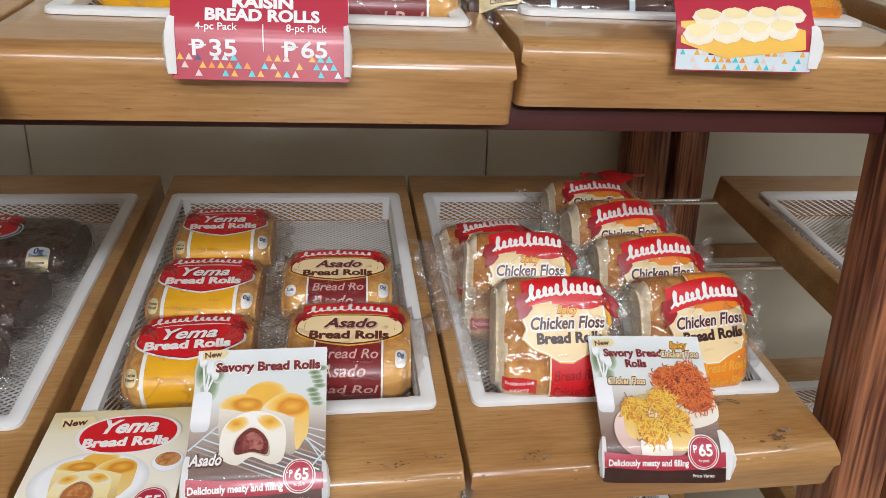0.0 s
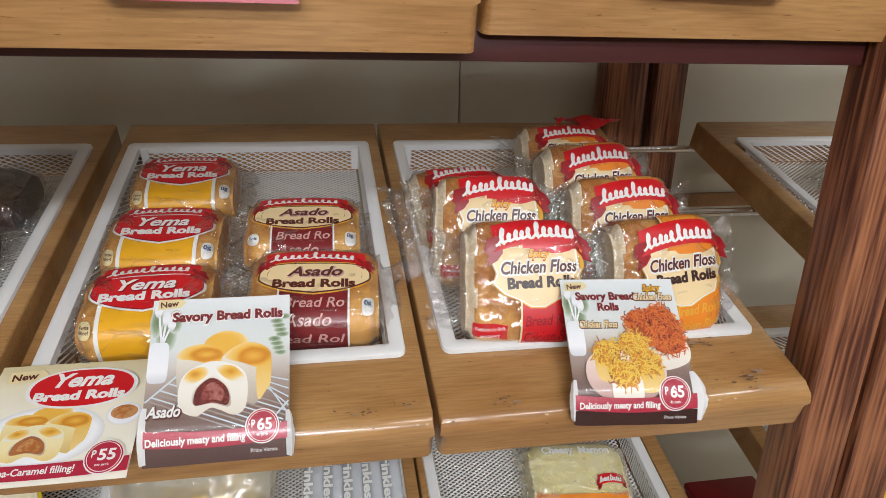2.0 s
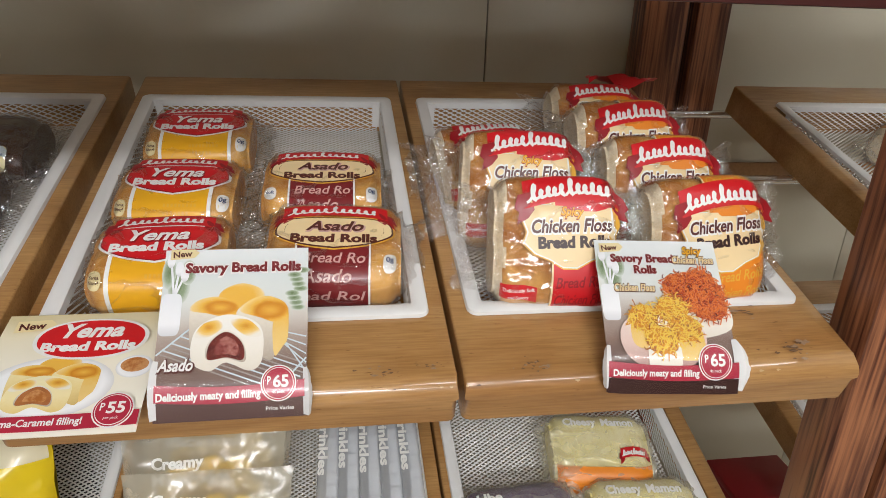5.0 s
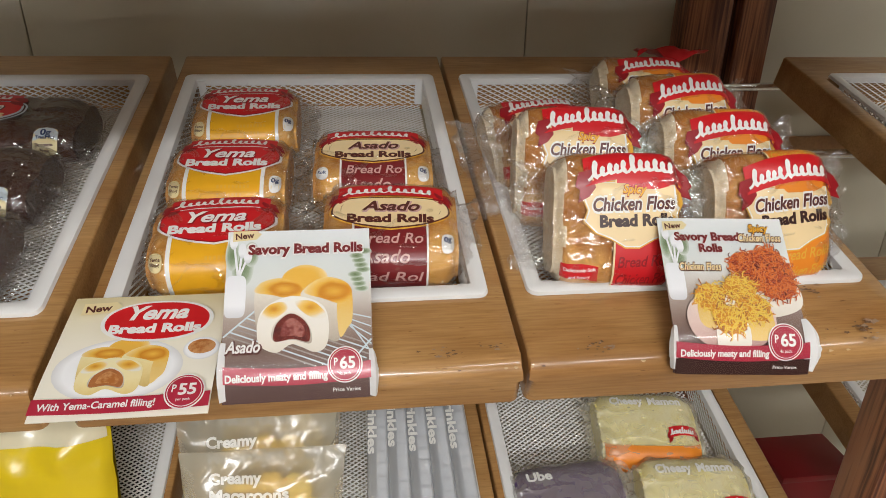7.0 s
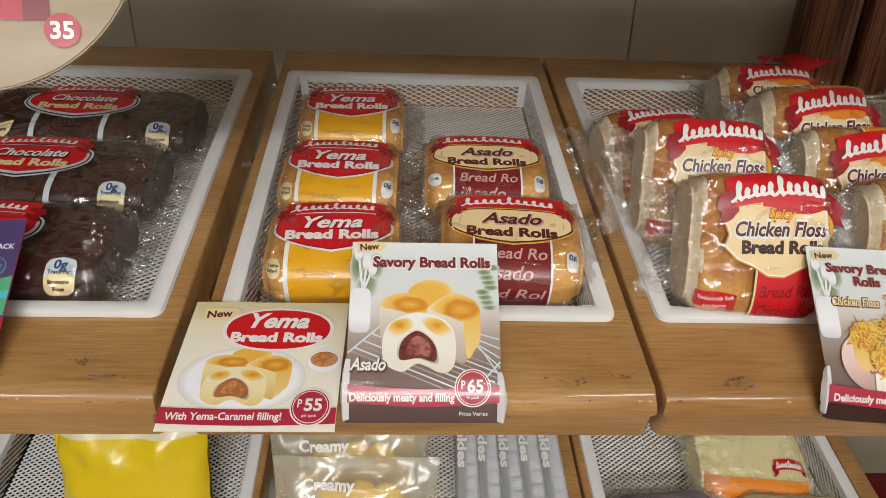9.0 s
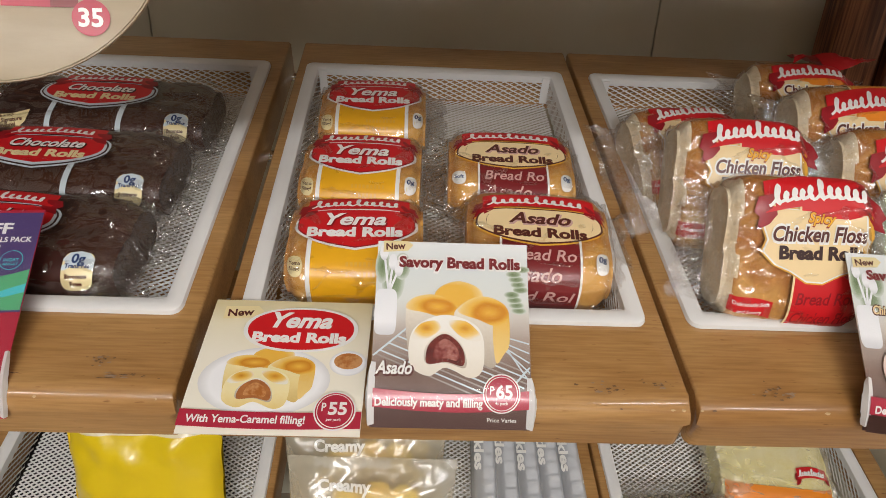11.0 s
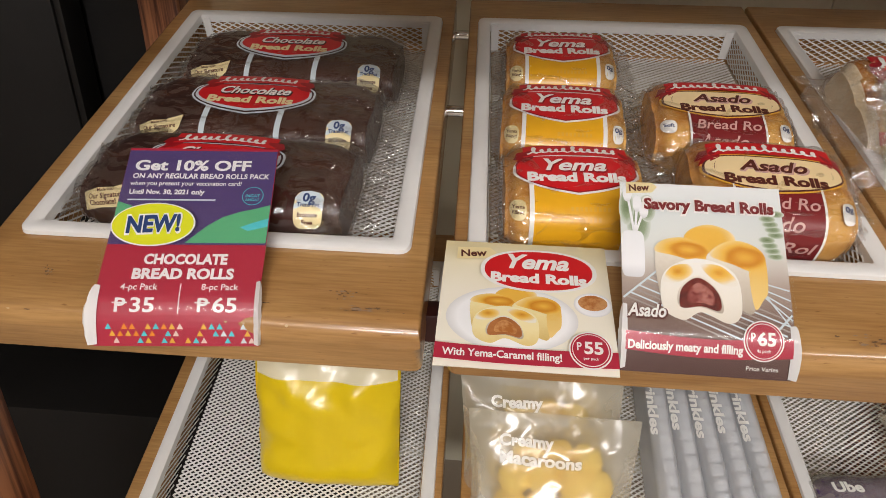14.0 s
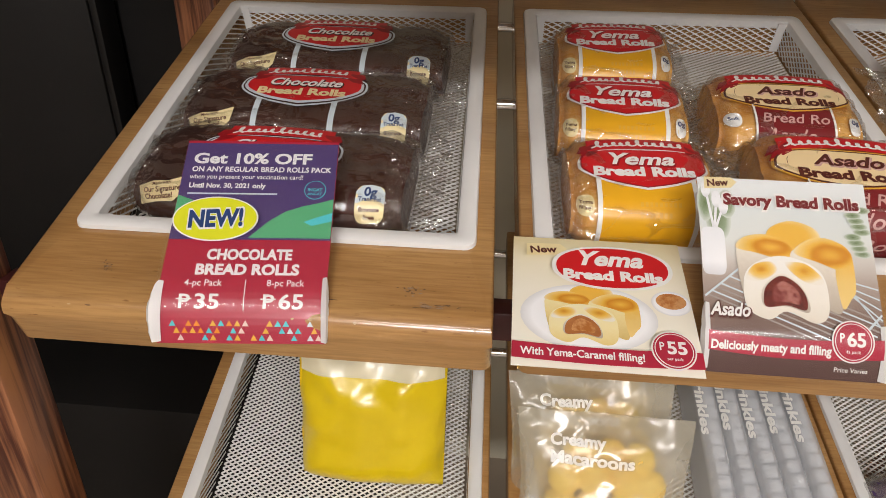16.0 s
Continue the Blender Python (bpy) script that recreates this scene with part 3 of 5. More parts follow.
def yema_pack():
    r = Roll(0.148, 0.132, 0.072, slide=0.014)
    ob = pack_base("yema_roll_pack", "golden bread rolls in clear film with red and yellow label", r, M_BUN, fin=0.028)
    L = 0.0026
    rect(r, -0.046, 0.046, -0.105, 0.010, I_YELLOW, ob, L, nv=22, name="yellow_band")
    for u in (-0.047, 0.047):
        rect(r, u - 0.0024, u + 0.0024, -0.105, 0.010, I_WHITE, ob, L + 0.0003, nu=1, nv=22, name="white_stripe")
    for k in range(2):
        blob(r, shield(0.001, 0.014, 0.0665 - 0.0028 * k, 0.0335 - 0.0026 * k), (I_WHITE, I_RED2)[k], ob, L + 0.0003 + 0.0002 * k, "label_edge")
    blob(r, shield(0.001, 0.0145, 0.0625, 0.0300), I_RED, ob, L + 0.0007, "label")
    maker_mark(r, ob, 0.002, 0.046, 0.112, 0.022, L + 0.0010, 0.006)
    draw(r, "Yema", 0.001, 0.0215, 0.068, I_RED2, ob, L + 0.0012, height=0.0195, shear=0.3, bold=0.05)
    draw(r, "Yema", 0.0, 0.0225, 0.066, I_WHITE, ob, L + 0.0015, height=0.0185, shear=0.3, bold=0.028)
    draw(r, "Bread Rolls", 0.0, 0.0025, 0.102, I_WHITE, ob, L + 0.0015, height=0.0130, bold=0.05)
    for k in range(2):
        for i in range(9 - 2 * k):
            rect(r, -0.008 + i * 0.0046, -0.0052 + i * 0.0046, -0.040 - 0.010 * k, -0.0355 - 0.010 * k, I_GOLD, ob, L + 0.0004, nu=1, nv=1, name="date_stamp")
    blob(r, oval(-0.061, -0.040, 0.0085, 0.011, p=2.6), I_TAG, ob, L + 0.0003, "tag")
    draw(r, "Yema", -0.061, -0.037, 0.013, I_BROWN, ob, L + 0.0007, bold=0.02)
    draw(r, "filling!", -0.061, -0.043, 0.012, I_BROWN, ob, L + 0.0007, bold=0.02)
    blob(r, oval(0.0625, -0.034, 0.0070, 0.0125, p=3.0), I_WHITE, ob, L + 0.0003, "tag")
    draw(r, "0g", 0.0625, -0.0295, 0.009, I_NAVY, ob, L + 0.0007, bold=0.03)
    rect(r, 0.058, 0.067, -0.042, -0.037, I_TAG, ob, L + 0.0006, nu=1, nv=2, name="tag_bar")
    return ob


def asado_pack():
    r = Roll(0.158, 0.140, 0.075, slide=0.014)
    ob = pack_base("asado_roll_pack", "golden bread rolls in clear film with cream and maroon label", r, M_BUN, fin=0.026)
    L = 0.0026
    rect(r, -0.041, 0.041, -0.112, 0.006, I_MAROON, ob, L, nv=22, name="maroon_band")
    for u in (-0.042, 0.042):
        rect(r, u - 0.0012, u + 0.0012, -0.112, 0.006, I_WHITE, ob, L + 0.0003, nu=1, nv=22, name="white_stripe")
    draw(r, "Bread Ro", 0.001, -0.027, 0.072, I_ROSE, ob, L + 0.0005, height=0.013, shear=0.2)
    draw(r, "Asado", -0.006, -0.048, 0.056, I_ROSE, ob, L + 0.0005, height=0.014, shear=0.25)
    draw(r, "ead Rol", 0.002, -0.071, 0.072, I_ROSE, ob, L + 0.0005, height=0.013, shear=0.2)
    for k, m in enumerate((I_GOLD, I_BROWN, I_CREAM)):
        blob(r, shield(0.0, 0.014, 0.0715 - 0.0022 * k, 0.0315 - 0.0022 * k, 0.25), m, ob, L + 0.0003 + 0.0002 * k, ("label_edge", "label_edge", "label")[k])
    maker_mark(r, ob, 0.0, 0.045, 0.124, 0.022, L + 0.0010, 0.007)
    draw(r, "Asado", 0.0012, 0.0205, 0.070, I_ROSE, ob, L + 0.0010, height=0.0170, shear=0.3, bold=0.05)
    draw(r, "Asado", 0.0, 0.0215, 0.068, I_BROWN, ob, L + 0.0013, height=0.0160, shear=0.3, bold=0.028)
    draw(r, "Bread Rolls", 0.0, 0.001, 0.100, I_BROWN, ob, L + 0.0013, height=0.0125, bold=0.045)
    blob(r, oval(-0.066, -0.032, 0.0085, 0.010, p=2.4), I_WHITE, ob, L + 0.0003, "tag")
    draw(r, "Soft", -0.066, -0.031, 0.011, I_NAVY, ob, L + 0.0007, bold=0.02)
    blob(r, oval(0.065, -0.034, 0.0075, 0.012, p=3.0), I_WHITE, ob, L + 0.0003, "tag")
    draw(r, "0g", 0.065, -0.029, 0.009, I_NAVY, ob, L + 0.0007, bold=0.03)
    return ob


def choc_pack():
    r = Roll(0.292, 0.136, 0.073, cols=4, rows=2, groove=0.09, slide=0.014)
    ob = pack_base("chocolate_roll_pack", "dark chocolate bread rolls in clear film with red label", r, M_CHOC, fin=0.030)
    L = 0.0026
    for u in (-0.052, 0.040):
        rect(r, u - 0.0035, u + 0.0035, -0.075, 0.010, I_PALE, ob, L, nu=1, nv=16, name="pale_stripe")
    blob(r, shield(-0.004, 0.014, 0.078, 0.034), I_PALE, ob, L + 0.0002, "label_edge")
    blob(r, shield(-0.004, 0.014, 0.0755, 0.0318), I_DARK, ob, L + 0.0005, "label_line")
    blob(r, shield(-0.004, 0.014, 0.0735, 0.0298), I_PALE, ob, L + 0.0008, "label_line")
    blob(r, shield(-0.004, 0.0155, 0.070, 0.0275), I_RED, ob, L + 0.0011, "label")
    maker_mark(r, ob, -0.002, 0.046, 0.118, 0.021, L + 0.0014, 0.006)
    draw(r, "Chocolate", -0.001, 0.0215, 0.091, I_DARK, ob, L + 0.0016, height=0.0155, shear=0.28, bold=0.05)
    draw(r, "Chocolate", -0.002, 0.0225, 0.089, I_WHITE, ob, L + 0.0019, height=0.0145, shear=0.28, bold=0.028)
    draw(r, "Bread Rolls", -0.004, 0.003, 0.108, I_TAG, ob, L + 0.0018, height=0.0125, bold=0.045)
    flag = ((-0.030, 0.000), (-0.012, 0.008), (0.006, 0.010), (0.026, 0.018), (0.024, 0.000), (0.012, -0.010), (-0.006, -0.012), (-0.030, -0.022))
    blob(r, [(-0.104 + x, -0.046 + y) for x, y in flag], I_TAG, ob, L + 0.0002, "tag", label="cream flag-shaped tag")
    draw(r, "Made with", -0.106, -0.0395, 0.020, I_BROWN, ob, L + 0.0006, turn=9)
    draw(r, "Our Signature", -0.105, -0.0455, 0.042, I_BROWN, ob, L + 0.0006, turn=9, bold=0.025)
    draw(r, "Chocolate!", -0.108, -0.0525, 0.032, I_BROWN, ob, L + 0.0006, turn=9, bold=0.025)
    tu, tv = 0.114, -0.045
    blob(r, oval(tu, tv, 0.0145, 0.0200, p=4.0), I_TAG, ob, L + 0.0002, "tag")
    blob(r, [(tu + x, tv + y) for x, y in ((-0.0145, 0.0), (0.0145, 0.0), (0.0145, 0.012), (0.009, 0.019), (0, 0.021), (-0.009, 0.019), (-0.0145, 0.012))], I_PALE, ob, L + 0.0005, "tag_top")
    for text, dv, w, m in (("0g", 0.0125, 0.013, I_NAVY), ("Trans Fat", 0.0045, 0.023, I_NAVY), ("Bromate", -0.0055, 0.020, I_BROWN), ("Free", -0.0125, 0.011, I_BROWN)):
        draw(r, text, tu, tv + dv, w, m, ob, L + 0.0009, bold=0.03)
    draw(r, "pcs. | NET Wt. 232 g", 0.096, -0.074, 0.062, I_PALE, ob, L + 0.0006)
    return ob


def floss_pack(spicy):
    r = Roll(0.146, 0.150, 0.074, n=4.0, groove=0.10, slide=-0.013)
    what = "spicy chicken floss" if spicy else "chicken floss"
    ob = pack_base("floss_roll_pack", "%s bread rolls in clear film with red label" % what, r, M_PALE, fin=0.038)
    L, c, d = 0.0026, 0.015, 0.0 if spicy else -0.010
    band, script = (I_RED, I_RED2) if spicy else (I_ORANGE, I_GOLD)
    rect(r, c - 0.020, c + 0.052, -0.110, 0.075, band, ob, L, nv=34, name="colour_band")
    rect(r, c - 0.0222, c - 0.020, -0.110, 0.075, I_CREAM, ob, L + 0.0002, nu=1, nv=34, name="cream_stripe")
    for v, t in ((-0.058, "Bread Rolls"), (-0.078, "Chicken Floss"), (0.058, "Chicken Floss"), (0.074, "Bread Rolls")):
        draw(r, t, c + 0.016, v, 0.066, script, ob, L + 0.0004, height=0.012, shear=0.25, turn=4)
    crest = ((-0.96, 0.036), (0.96, 0.036), (1.0, 0.010), (0.90, -0.004), (0.96, -0.016), (0.72, -0.027), (0.40, -0.033), (0.12, -0.042), (-0.16, -0.042), (-0.45, -0.033), (-0.74, -0.027), (-0.97, -0.015), (-0.90, -0.003), (-1.0, 0.010))
    for k, (m, g) in enumerate(((I_GOLD, 1.06), (I_WHITE, 1.025), (I_CREAM, 0.99))):
        blob(r, [(c + x * 0.0560 * g, y * g + d) for x, y in crest], m, ob, L + 0.0004 + 0.0002 * k, "label" if k == 2 else "label_edge")
    maker_mark(r, ob, c, 0.043 + d, 0.114, 0.031, L + 0.0012, 0.007, turn=5)
    if spicy:
        draw(r, "Spicy", c, 0.0215, 0.028, I_RED2, ob, L + 0.0011, height=0.0105, shear=0.25, bold=0.06)
        draw(r, "Spicy", c, 0.0215, 0.027, I_YELLOW, ob, L + 0.0013, height=0.0095, shear=0.25, bold=0.03)
    v = (0.0055 if spicy else 0.012) + d
    draw(r, "Chicken Floss", c, v, 0.097, I_WHITE, ob, L + 0.0014, height=0.0165, shear=0.2, bold=0.085, turn=3)
    draw(r, "Chicken Floss", c, v, 0.094, I_BROWN, ob, L + 0.0018, height=0.0145, shear=0.2, bold=0.028, turn=3)
    draw(r, "Bread Rolls", c + 0.003, v - 0.0185, 0.084, I_DARK, ob, L + 0.0013, height=0.0125, bold=0.05, turn=3)
    blob(r, ribbon(-0.044, -0.074, 0.042, 0.017, arch=0.003), I_RED, ob, L + 0.0002, "tag")
    draw(r, "Deliciously Soft", -0.044, -0.0695, 0.036, I_WHITE, ob, L + 0.0006, turn=5)
    draw(r, "and Savory", -0.044, -0.0775, 0.024, I_WHITE, ob, L + 0.0006, turn=5)
    return ob


def lay(src, x, s, h, z0, rx=0, rz=0, first=[]):
    m = on_slope(x, s, h, z0, rx, rz)
    if src.name in first:
        return copy_thing(src, m)
    first.append(src.name)
    src.matrix_basis = m
    return src


FL = -TD + 0.001
yema, asado, choc, spicy, floss = yema_pack(), asado_pack(), choc_pack(), floss_pack(True), floss_pack(False)
for x, s, rz in ((-0.222, 0.098, 2), (-0.224, 0.230, -1), (-0.217, 0.375, 1)):
    lay(yema, x, s, FL + 0.037, Z_MID, 2, rz)
for x, s, h, rx, rz in ((-0.023, 0.099, 0.046, 5, -3), (-0.037, 0.240, 0.039, 2, -1)):
    lay(asado, x, s, FL + h, Z_MID, rx, rz)
for x, s, rz in ((-0.608, 0.090, -2), (-0.602, 0.221, -1), (-0.586, 0.356, -1)):
    lay(choc, x, s, FL + 0.0375, Z_MID, 2, rz)
for x, s, h, rx, rz in ((0.230, 0.064, 0.047, 50, -4), (0.212, 0.172, 0.046, 46, -6), (0.196, 0.268, 0.010, 18, 5)):
    lay(spicy, x, s, h, Z_MID, rx, rz)
for x, s, h, rx, rz in ((0.418, 0.066, 0.045, 50, 3), (0.402, 0.166, 0.045, 46, -2), (0.392, 0.265, 0.046, 44, 2), (0.404, 0.400, 0.014, 24, -3)):
    last = lay(floss, x, s, h, Z_MID, rx, rz)
# the twisted red end of the rearmost wrapper
vs, fs = [], []
for i in range(19):
    t = i / 18
    for k in range(4):
        vs.append((-0.005 + 0.115 * t, 0.070 + 0.024 * k / 3 + 0.006 * math.sin(t * 7), 0.030 + 0.012 * math.sin(t * 9 + k) - 0.004 * k + 0.010 * t))
for i in range(18):
    for k in range(3):
        a = i * 4 + k
        fs.append((a, a + 4, a + 5, a + 1))
mesh_part("wrapper_end", vs, fs, I_RED, last, "red twisted wrapper end")


# ---- price cards ----
class Card:
    """A card: its foot stands on the board's nose, the rest leans back over the board."""

    def __init__(self, w, length, foot, lean, start=86.0, soft=0.024):
        self.w, self.l = w, length
        n = 400
        ys, zs = [0.0], [0.0]
        for i in range(n):
            v = length * (i + 0.5) / n
            k = min(1.0, max(0.0, (v - foot + soft / 2) / soft))
            k = k * k * (3 - 2 * k)
            a = radians(start + (lean - start) * k)
            ys.append(ys[-1] + math.cos(a) * length / n)
            zs.append(zs[-1] + math.sin(a) * length / n)
        self.v, self.ys, self.zs = np.linspace(0, length, n + 1), np.array(ys), np.array(zs)

    def __call__(self, u, v, lift=0.0):
        e = 0.0015
        c = max(0.0, min(self.l, v))
        y, z = np.interp(c, self.v, self.ys), np.interp(c, self.v, self.zs)
        a, b = max(0.0, c - e), min(self.l, c + e)
        ty, tz = np.interp(b, self.v, self.ys) - np.interp(a, self.v, self.ys), np.interp(b, self.v, self.zs) - np.interp(a, self.v, self.zs)
        k = math.hypot(ty, tz)
        return Vector((u, float(y - tz / k * lift), float(z + ty / k * lift)))





def sheet(card, mat, parent, name="sheet"):
    nu, nv = 6, 36
    vs, fs = [], []
    for lift in (0.0005, -0.0005):
        for i in range(nu + 1):
            for j in range(nv + 1):
                vs.append(card(-card.w / 2 + card.w * i / nu, card.l * j / nv, lift))
    n = (nu + 1) * (nv + 1)
    for i in range(nu):
        for j in range(nv):
            a = i * (nv + 1) + j
            fs.append((a, a + nv + 1, a + nv + 2, a + 1))
            fs.append((n + a, n + a + 1, n + a + nv + 2, n + a + nv + 1))
    for j in range(nv):
        fs.append((j + 1, n + j + 1, n + j, j))
        b = nu * (nv + 1) + j
        fs.append((b, n + b, n + b + 1, b + 1))
    for i in range(nu):
        a, b = i * (nv + 1), (i + 1) * (nv + 1)
        fs.append((a, n + a, n + b, b))
        fs.append((b + nv, n + b + nv, n + a + nv, a + nv))
    return bears(mesh_part(name, vs, fs, mat, parent, smooth=False), parent, name, -card.w / 2, card.w / 2, 0, card.l)


def torn_edge(card, side, v0, v1, parent, out=0.012):
    """A white torn paper flap beside the foot of a card."""
    vs, fs = [], []
    n = 14
    for i in range(n + 1):
        v = v0 + (v1 - v0) * i / n
        swell = math.sin(math.pi * min(1, 0.12 + i / n * 0.88)) ** 0.6
        w = out * swell * (1 + 0.25 * noise.noise(Vector((v * 160, side * 3, 0))))
        u = side * card.w / 2
        for k, (du, lf) in enumerate(((-0.004, 0.0016), (w * 0.5, 0.004 + 0.003 * swell), (w, 0.001))):
            vs.append(card(u + side * du, v, lf))
    for i in range(n):
        for k in range(2):
            a = i * 3 + k
            fs.append((a, a + 1, a + 4, a + 3))
    return mesh_part("torn_edge", vs, fs, I_PAPER, parent, "torn white paper edge")


def sleeve_cover(card, parent):
    """Clear plastic over the card."""
    vs, fs = [], []
    nu, nv = 4, 26
    for i in range(nu + 1):
        for j in range(nv + 1):
            u, v = -card.w / 2 - 0.001 + (card.w + 0.002) * i / nu, card.l * j / nv
            p = card(u, v, 0.0060)
            vs.append(p)
    for i in range(nu):
        for j in range(nv):
            a = i * (nv + 1) + j
            fs.append((a, a + nv + 1, a + nv + 2, a + 1))
    return mesh_part("plastic_cover", vs, fs, M_COVER, parent, "clear plastic sleeve")


I_PAPER = ink("paper_white", (0.82, 0.81, 0.80), 0.6)
I_CRUST, I_CRUST2, I_CRUMB = ink("picture_crust", (0.72, 0.30, 0.03)), ink("picture_crust_light", (0.84, 0.50, 0.08)), material("picture_crumb", (0.86, 0.81, 0.70), 0.35, scale=90, second=(0.80, 0.70, 0.52), coat=0.2)
I_FILL, I_FILL2 = material("picture_filling", (0.26, 0.035, 0.02), 0.35, scale=160, second=(0.07, 0.008, 0.008), coat=0.2), material("picture_caramel", (0.50, 0.20, 0.06), 0.35, scale=160, second=(0.32, 0.10, 0.03), coat=0.2)
I_FILL3, I_FILL4 = material("picture_filling_dark", (0.20, 0.03, 0.025), 0.35, scale=260, second=(0.42, 0.16, 0.13), coat=0.2, sharp=True), material("picture_caramel_dark", (0.42, 0.14, 0.03), 0.35, scale=260, second=(0.60, 0.30, 0.12), coat=0.2, sharp=True)
I_GREY, I_GREEN = ink("picture_grey", (0.36, 0.31, 0.28)), ink("print_green", (0.10, 0.42, 0.20))
I_PURPLE, I_LIME, I_CYAN, I_CRIMSON = ink("print_purple", (0.085, 0.055, 0.17)), ink("print_lime", (0.70, 0.72, 0.02)), ink("print_cyan", (0.08, 0.55, 0.62)), ink("print_crimson", (0.43, 0.022, 0.05))
I_PINK = ink("picture_pink", (0.78, 0.58, 0.52))
I_RUST, I_EMBER, I_STRAW = ink("picture_rust", (0.50, 0.075, 0.02)), ink("picture_ember", (0.74, 0.20, 0.04)), ink("picture_straw", (0.86, 0.60, 0.09))
M_COVER = film_material("plastic_cover", rough=0.10, scale=14, strength=0.12, shine=0.008)


def print_shade(name, stops, centre=None, speck=0.10, scale=70.0):
    """Printed colour that runs up a patch, or out from a point in it, with a little grain."""
    m = bpy.data.materials.new(name)
    m.use_nodes = True
    nt = m.node_tree
    b = nt.nodes["Principled BSDF"]
    b.inputs["Roughness"].default_value, b.inputs["Coat Weight"].default_value, b.inputs["Specular IOR Level"].default_value = 0.42, 0.08, 0.25
    tc, sp = nt.nodes.new("ShaderNodeTexCoord"), nt.nodes.new("ShaderNodeSeparateXYZ")
    nt.links.new(tc.outputs["Generated"], sp.inputs[0])
    if centre is None:
        value = sp.outputs[1]
    else:
        flat, dist = nt.nodes.new("ShaderNodeCombineXYZ"), nt.nodes.new("ShaderNodeVectorMath")
        nt.links.new(sp.outputs[0], flat.inputs[0])
        nt.links.new(sp.outputs[1], flat.inputs[1])
        dist.operation = "DISTANCE"
        dist.inputs[1].default_value = (*centre, 0)
        nt.links.new(flat.outputs[0], dist.inputs[0])
        value = dist.outputs["Value"]
    n, off = nt.nodes.new("ShaderNodeTexNoise"), nt.nodes.new("ShaderNodeMath")
    n.inputs["Scale"].default_value, n.inputs["Detail"].default_value = scale, 4.0
    nt.links.new(tc.outputs["Object"], n.inputs["Vector"])
    off.operation, off.inputs[1].default_value = "MULTIPLY_ADD", speck * 2
    nt.links.new(n.outputs[0], off.inputs[0])
    sub = nt.nodes.new("ShaderNodeMath")
    sub.operation, sub.inputs[1].default_value = "SUBTRACT", speck
    nt.links.new(value, sub.inputs[0])
    nt.links.new(sub.outputs[0], off.inputs[2])
    r = nt.nodes.new("ShaderNodeValToRGB")
    while len(r.color_ramp.elements) < len(stops):
        r.color_ramp.elements.new(0.5)
    for e, (q, c) in zip(r.color_ramp.elements, stops):
        e.position, e.color = q, (*c, 1)
    nt.links.new(off.outputs[0], r.inputs[0])
    nt.links.new(r.outputs[0], b.inputs["Base Color"])
    return m


def soft_outline(pts, n=5):
    """A closed outline rounded through its corners."""
    out, k = [], len(pts)
    for i in range(k):
        a, b, c, d = (np.array(pts[(i + j) % k], float) for j in (-1, 0, 1, 2))
        for j in range(n):
            t = j / n
            out.append(tuple((0.5 * (2 * b + (c - a) * t + (2 * a - 5 * b + 4 * c - d) * t * t + (3 * b - a - 3 * c + d) * t ** 3)).tolist()))
    return out


GOLD_A, GOLD_B, GOLD_C, CRUMB_A, CRUMB_B = (0.80, 0.46, 0.07), (0.62, 0.24, 0.02), (0.84, 0.60, 0.22), (0.82, 0.77, 0.68), (0.46, 0.39, 0.31)
P_TOP = print_shade("picture_golden_top", ((0.0, GOLD_A), (0.28, GOLD_B), (0.40, GOLD_A), (0.56, GOLD_C), (0.70, CRUMB_A)), (0.62, 0.45), 0.08)
P_BACK = print_shade("picture_golden_back", ((0.0, GOLD_A), (0.35, GOLD_A), (0.52, GOLD_C), (0.66, CRUMB_A)), (0.42, 0.5), 0.08)
P_PATCH = print_shade("picture_golden_patch", ((0.0, GOLD_B), (0.22, GOLD_A), (0.40, GOLD_C), (0.56, CRUMB_A)), (0.5, 0.6), 0.10)
P_SIDE = print_shade("picture_crumb_side", ((0.0, CRUMB_B), (0.45, (0.62, 0.55, 0.46)), (1.0, CRUMB_A)), None, 0.14, 420)
P_FACE = print_shade("picture_crumb_face", ((0.0, (0.74, 0.68, 0.58)), (0.35, CRUMB_A), (1.0, (0.86, 0.84, 0.80))), None, 0.08, 300)
P_FLANK = print_shade("picture_golden_flank", ((0.0, GOLD_C), (0.5, (0.80, 0.55, 0.18)), (1.0, GOLD_A)), None, 0.15, 300)
E_SIDE = print_shade("picture_egg_side", ((0.0, (0.66, 0.46, 0.16)), (0.5, (0.82, 0.66, 0.30)), (1.0, (0.86, 0.76, 0.44))), None, 0.12, 420)
E_FACE = print_shade("picture_egg_face", ((0.0, (0.76, 0.58, 0.22)), (0.4, (0.86, 0.74, 0.40)), (1.0, (0.86, 0.78, 0.50))), None, 0.08, 300)
P_SCENE = print_shade("picture_scene", ((0.0, (0.10, 0.055, 0.05)), (0.22, (0.24, 0.16, 0.13)), (0.40, (0.42, 0.34, 0.29)), (0.52, (0.62, 0.58, 0.53)), (0.62, (0.70, 0.72, 0.69)), (0.82, (0.68, 0.72, 0.71)), (1.0, (0.78, 0.80, 0.80))), None, 0.05, 22)
P_BLUR = print_shade("picture_blurred_leaf", ((0.0, (0.14, 0.20, 0.09)), (0.30, (0.30, 0.37, 0.24)), (0.50, (0.62, 0.66, 0.60))), (0.5, 0.5), 0.12, 60)
P_JAR = print_shade("picture_jar", ((0.0, (0.66, 0.66, 0.68)), (0.3, (0.86, 0.86, 0.88)), (1.0, (0.80, 0.81, 0.83))), None, 0.05)
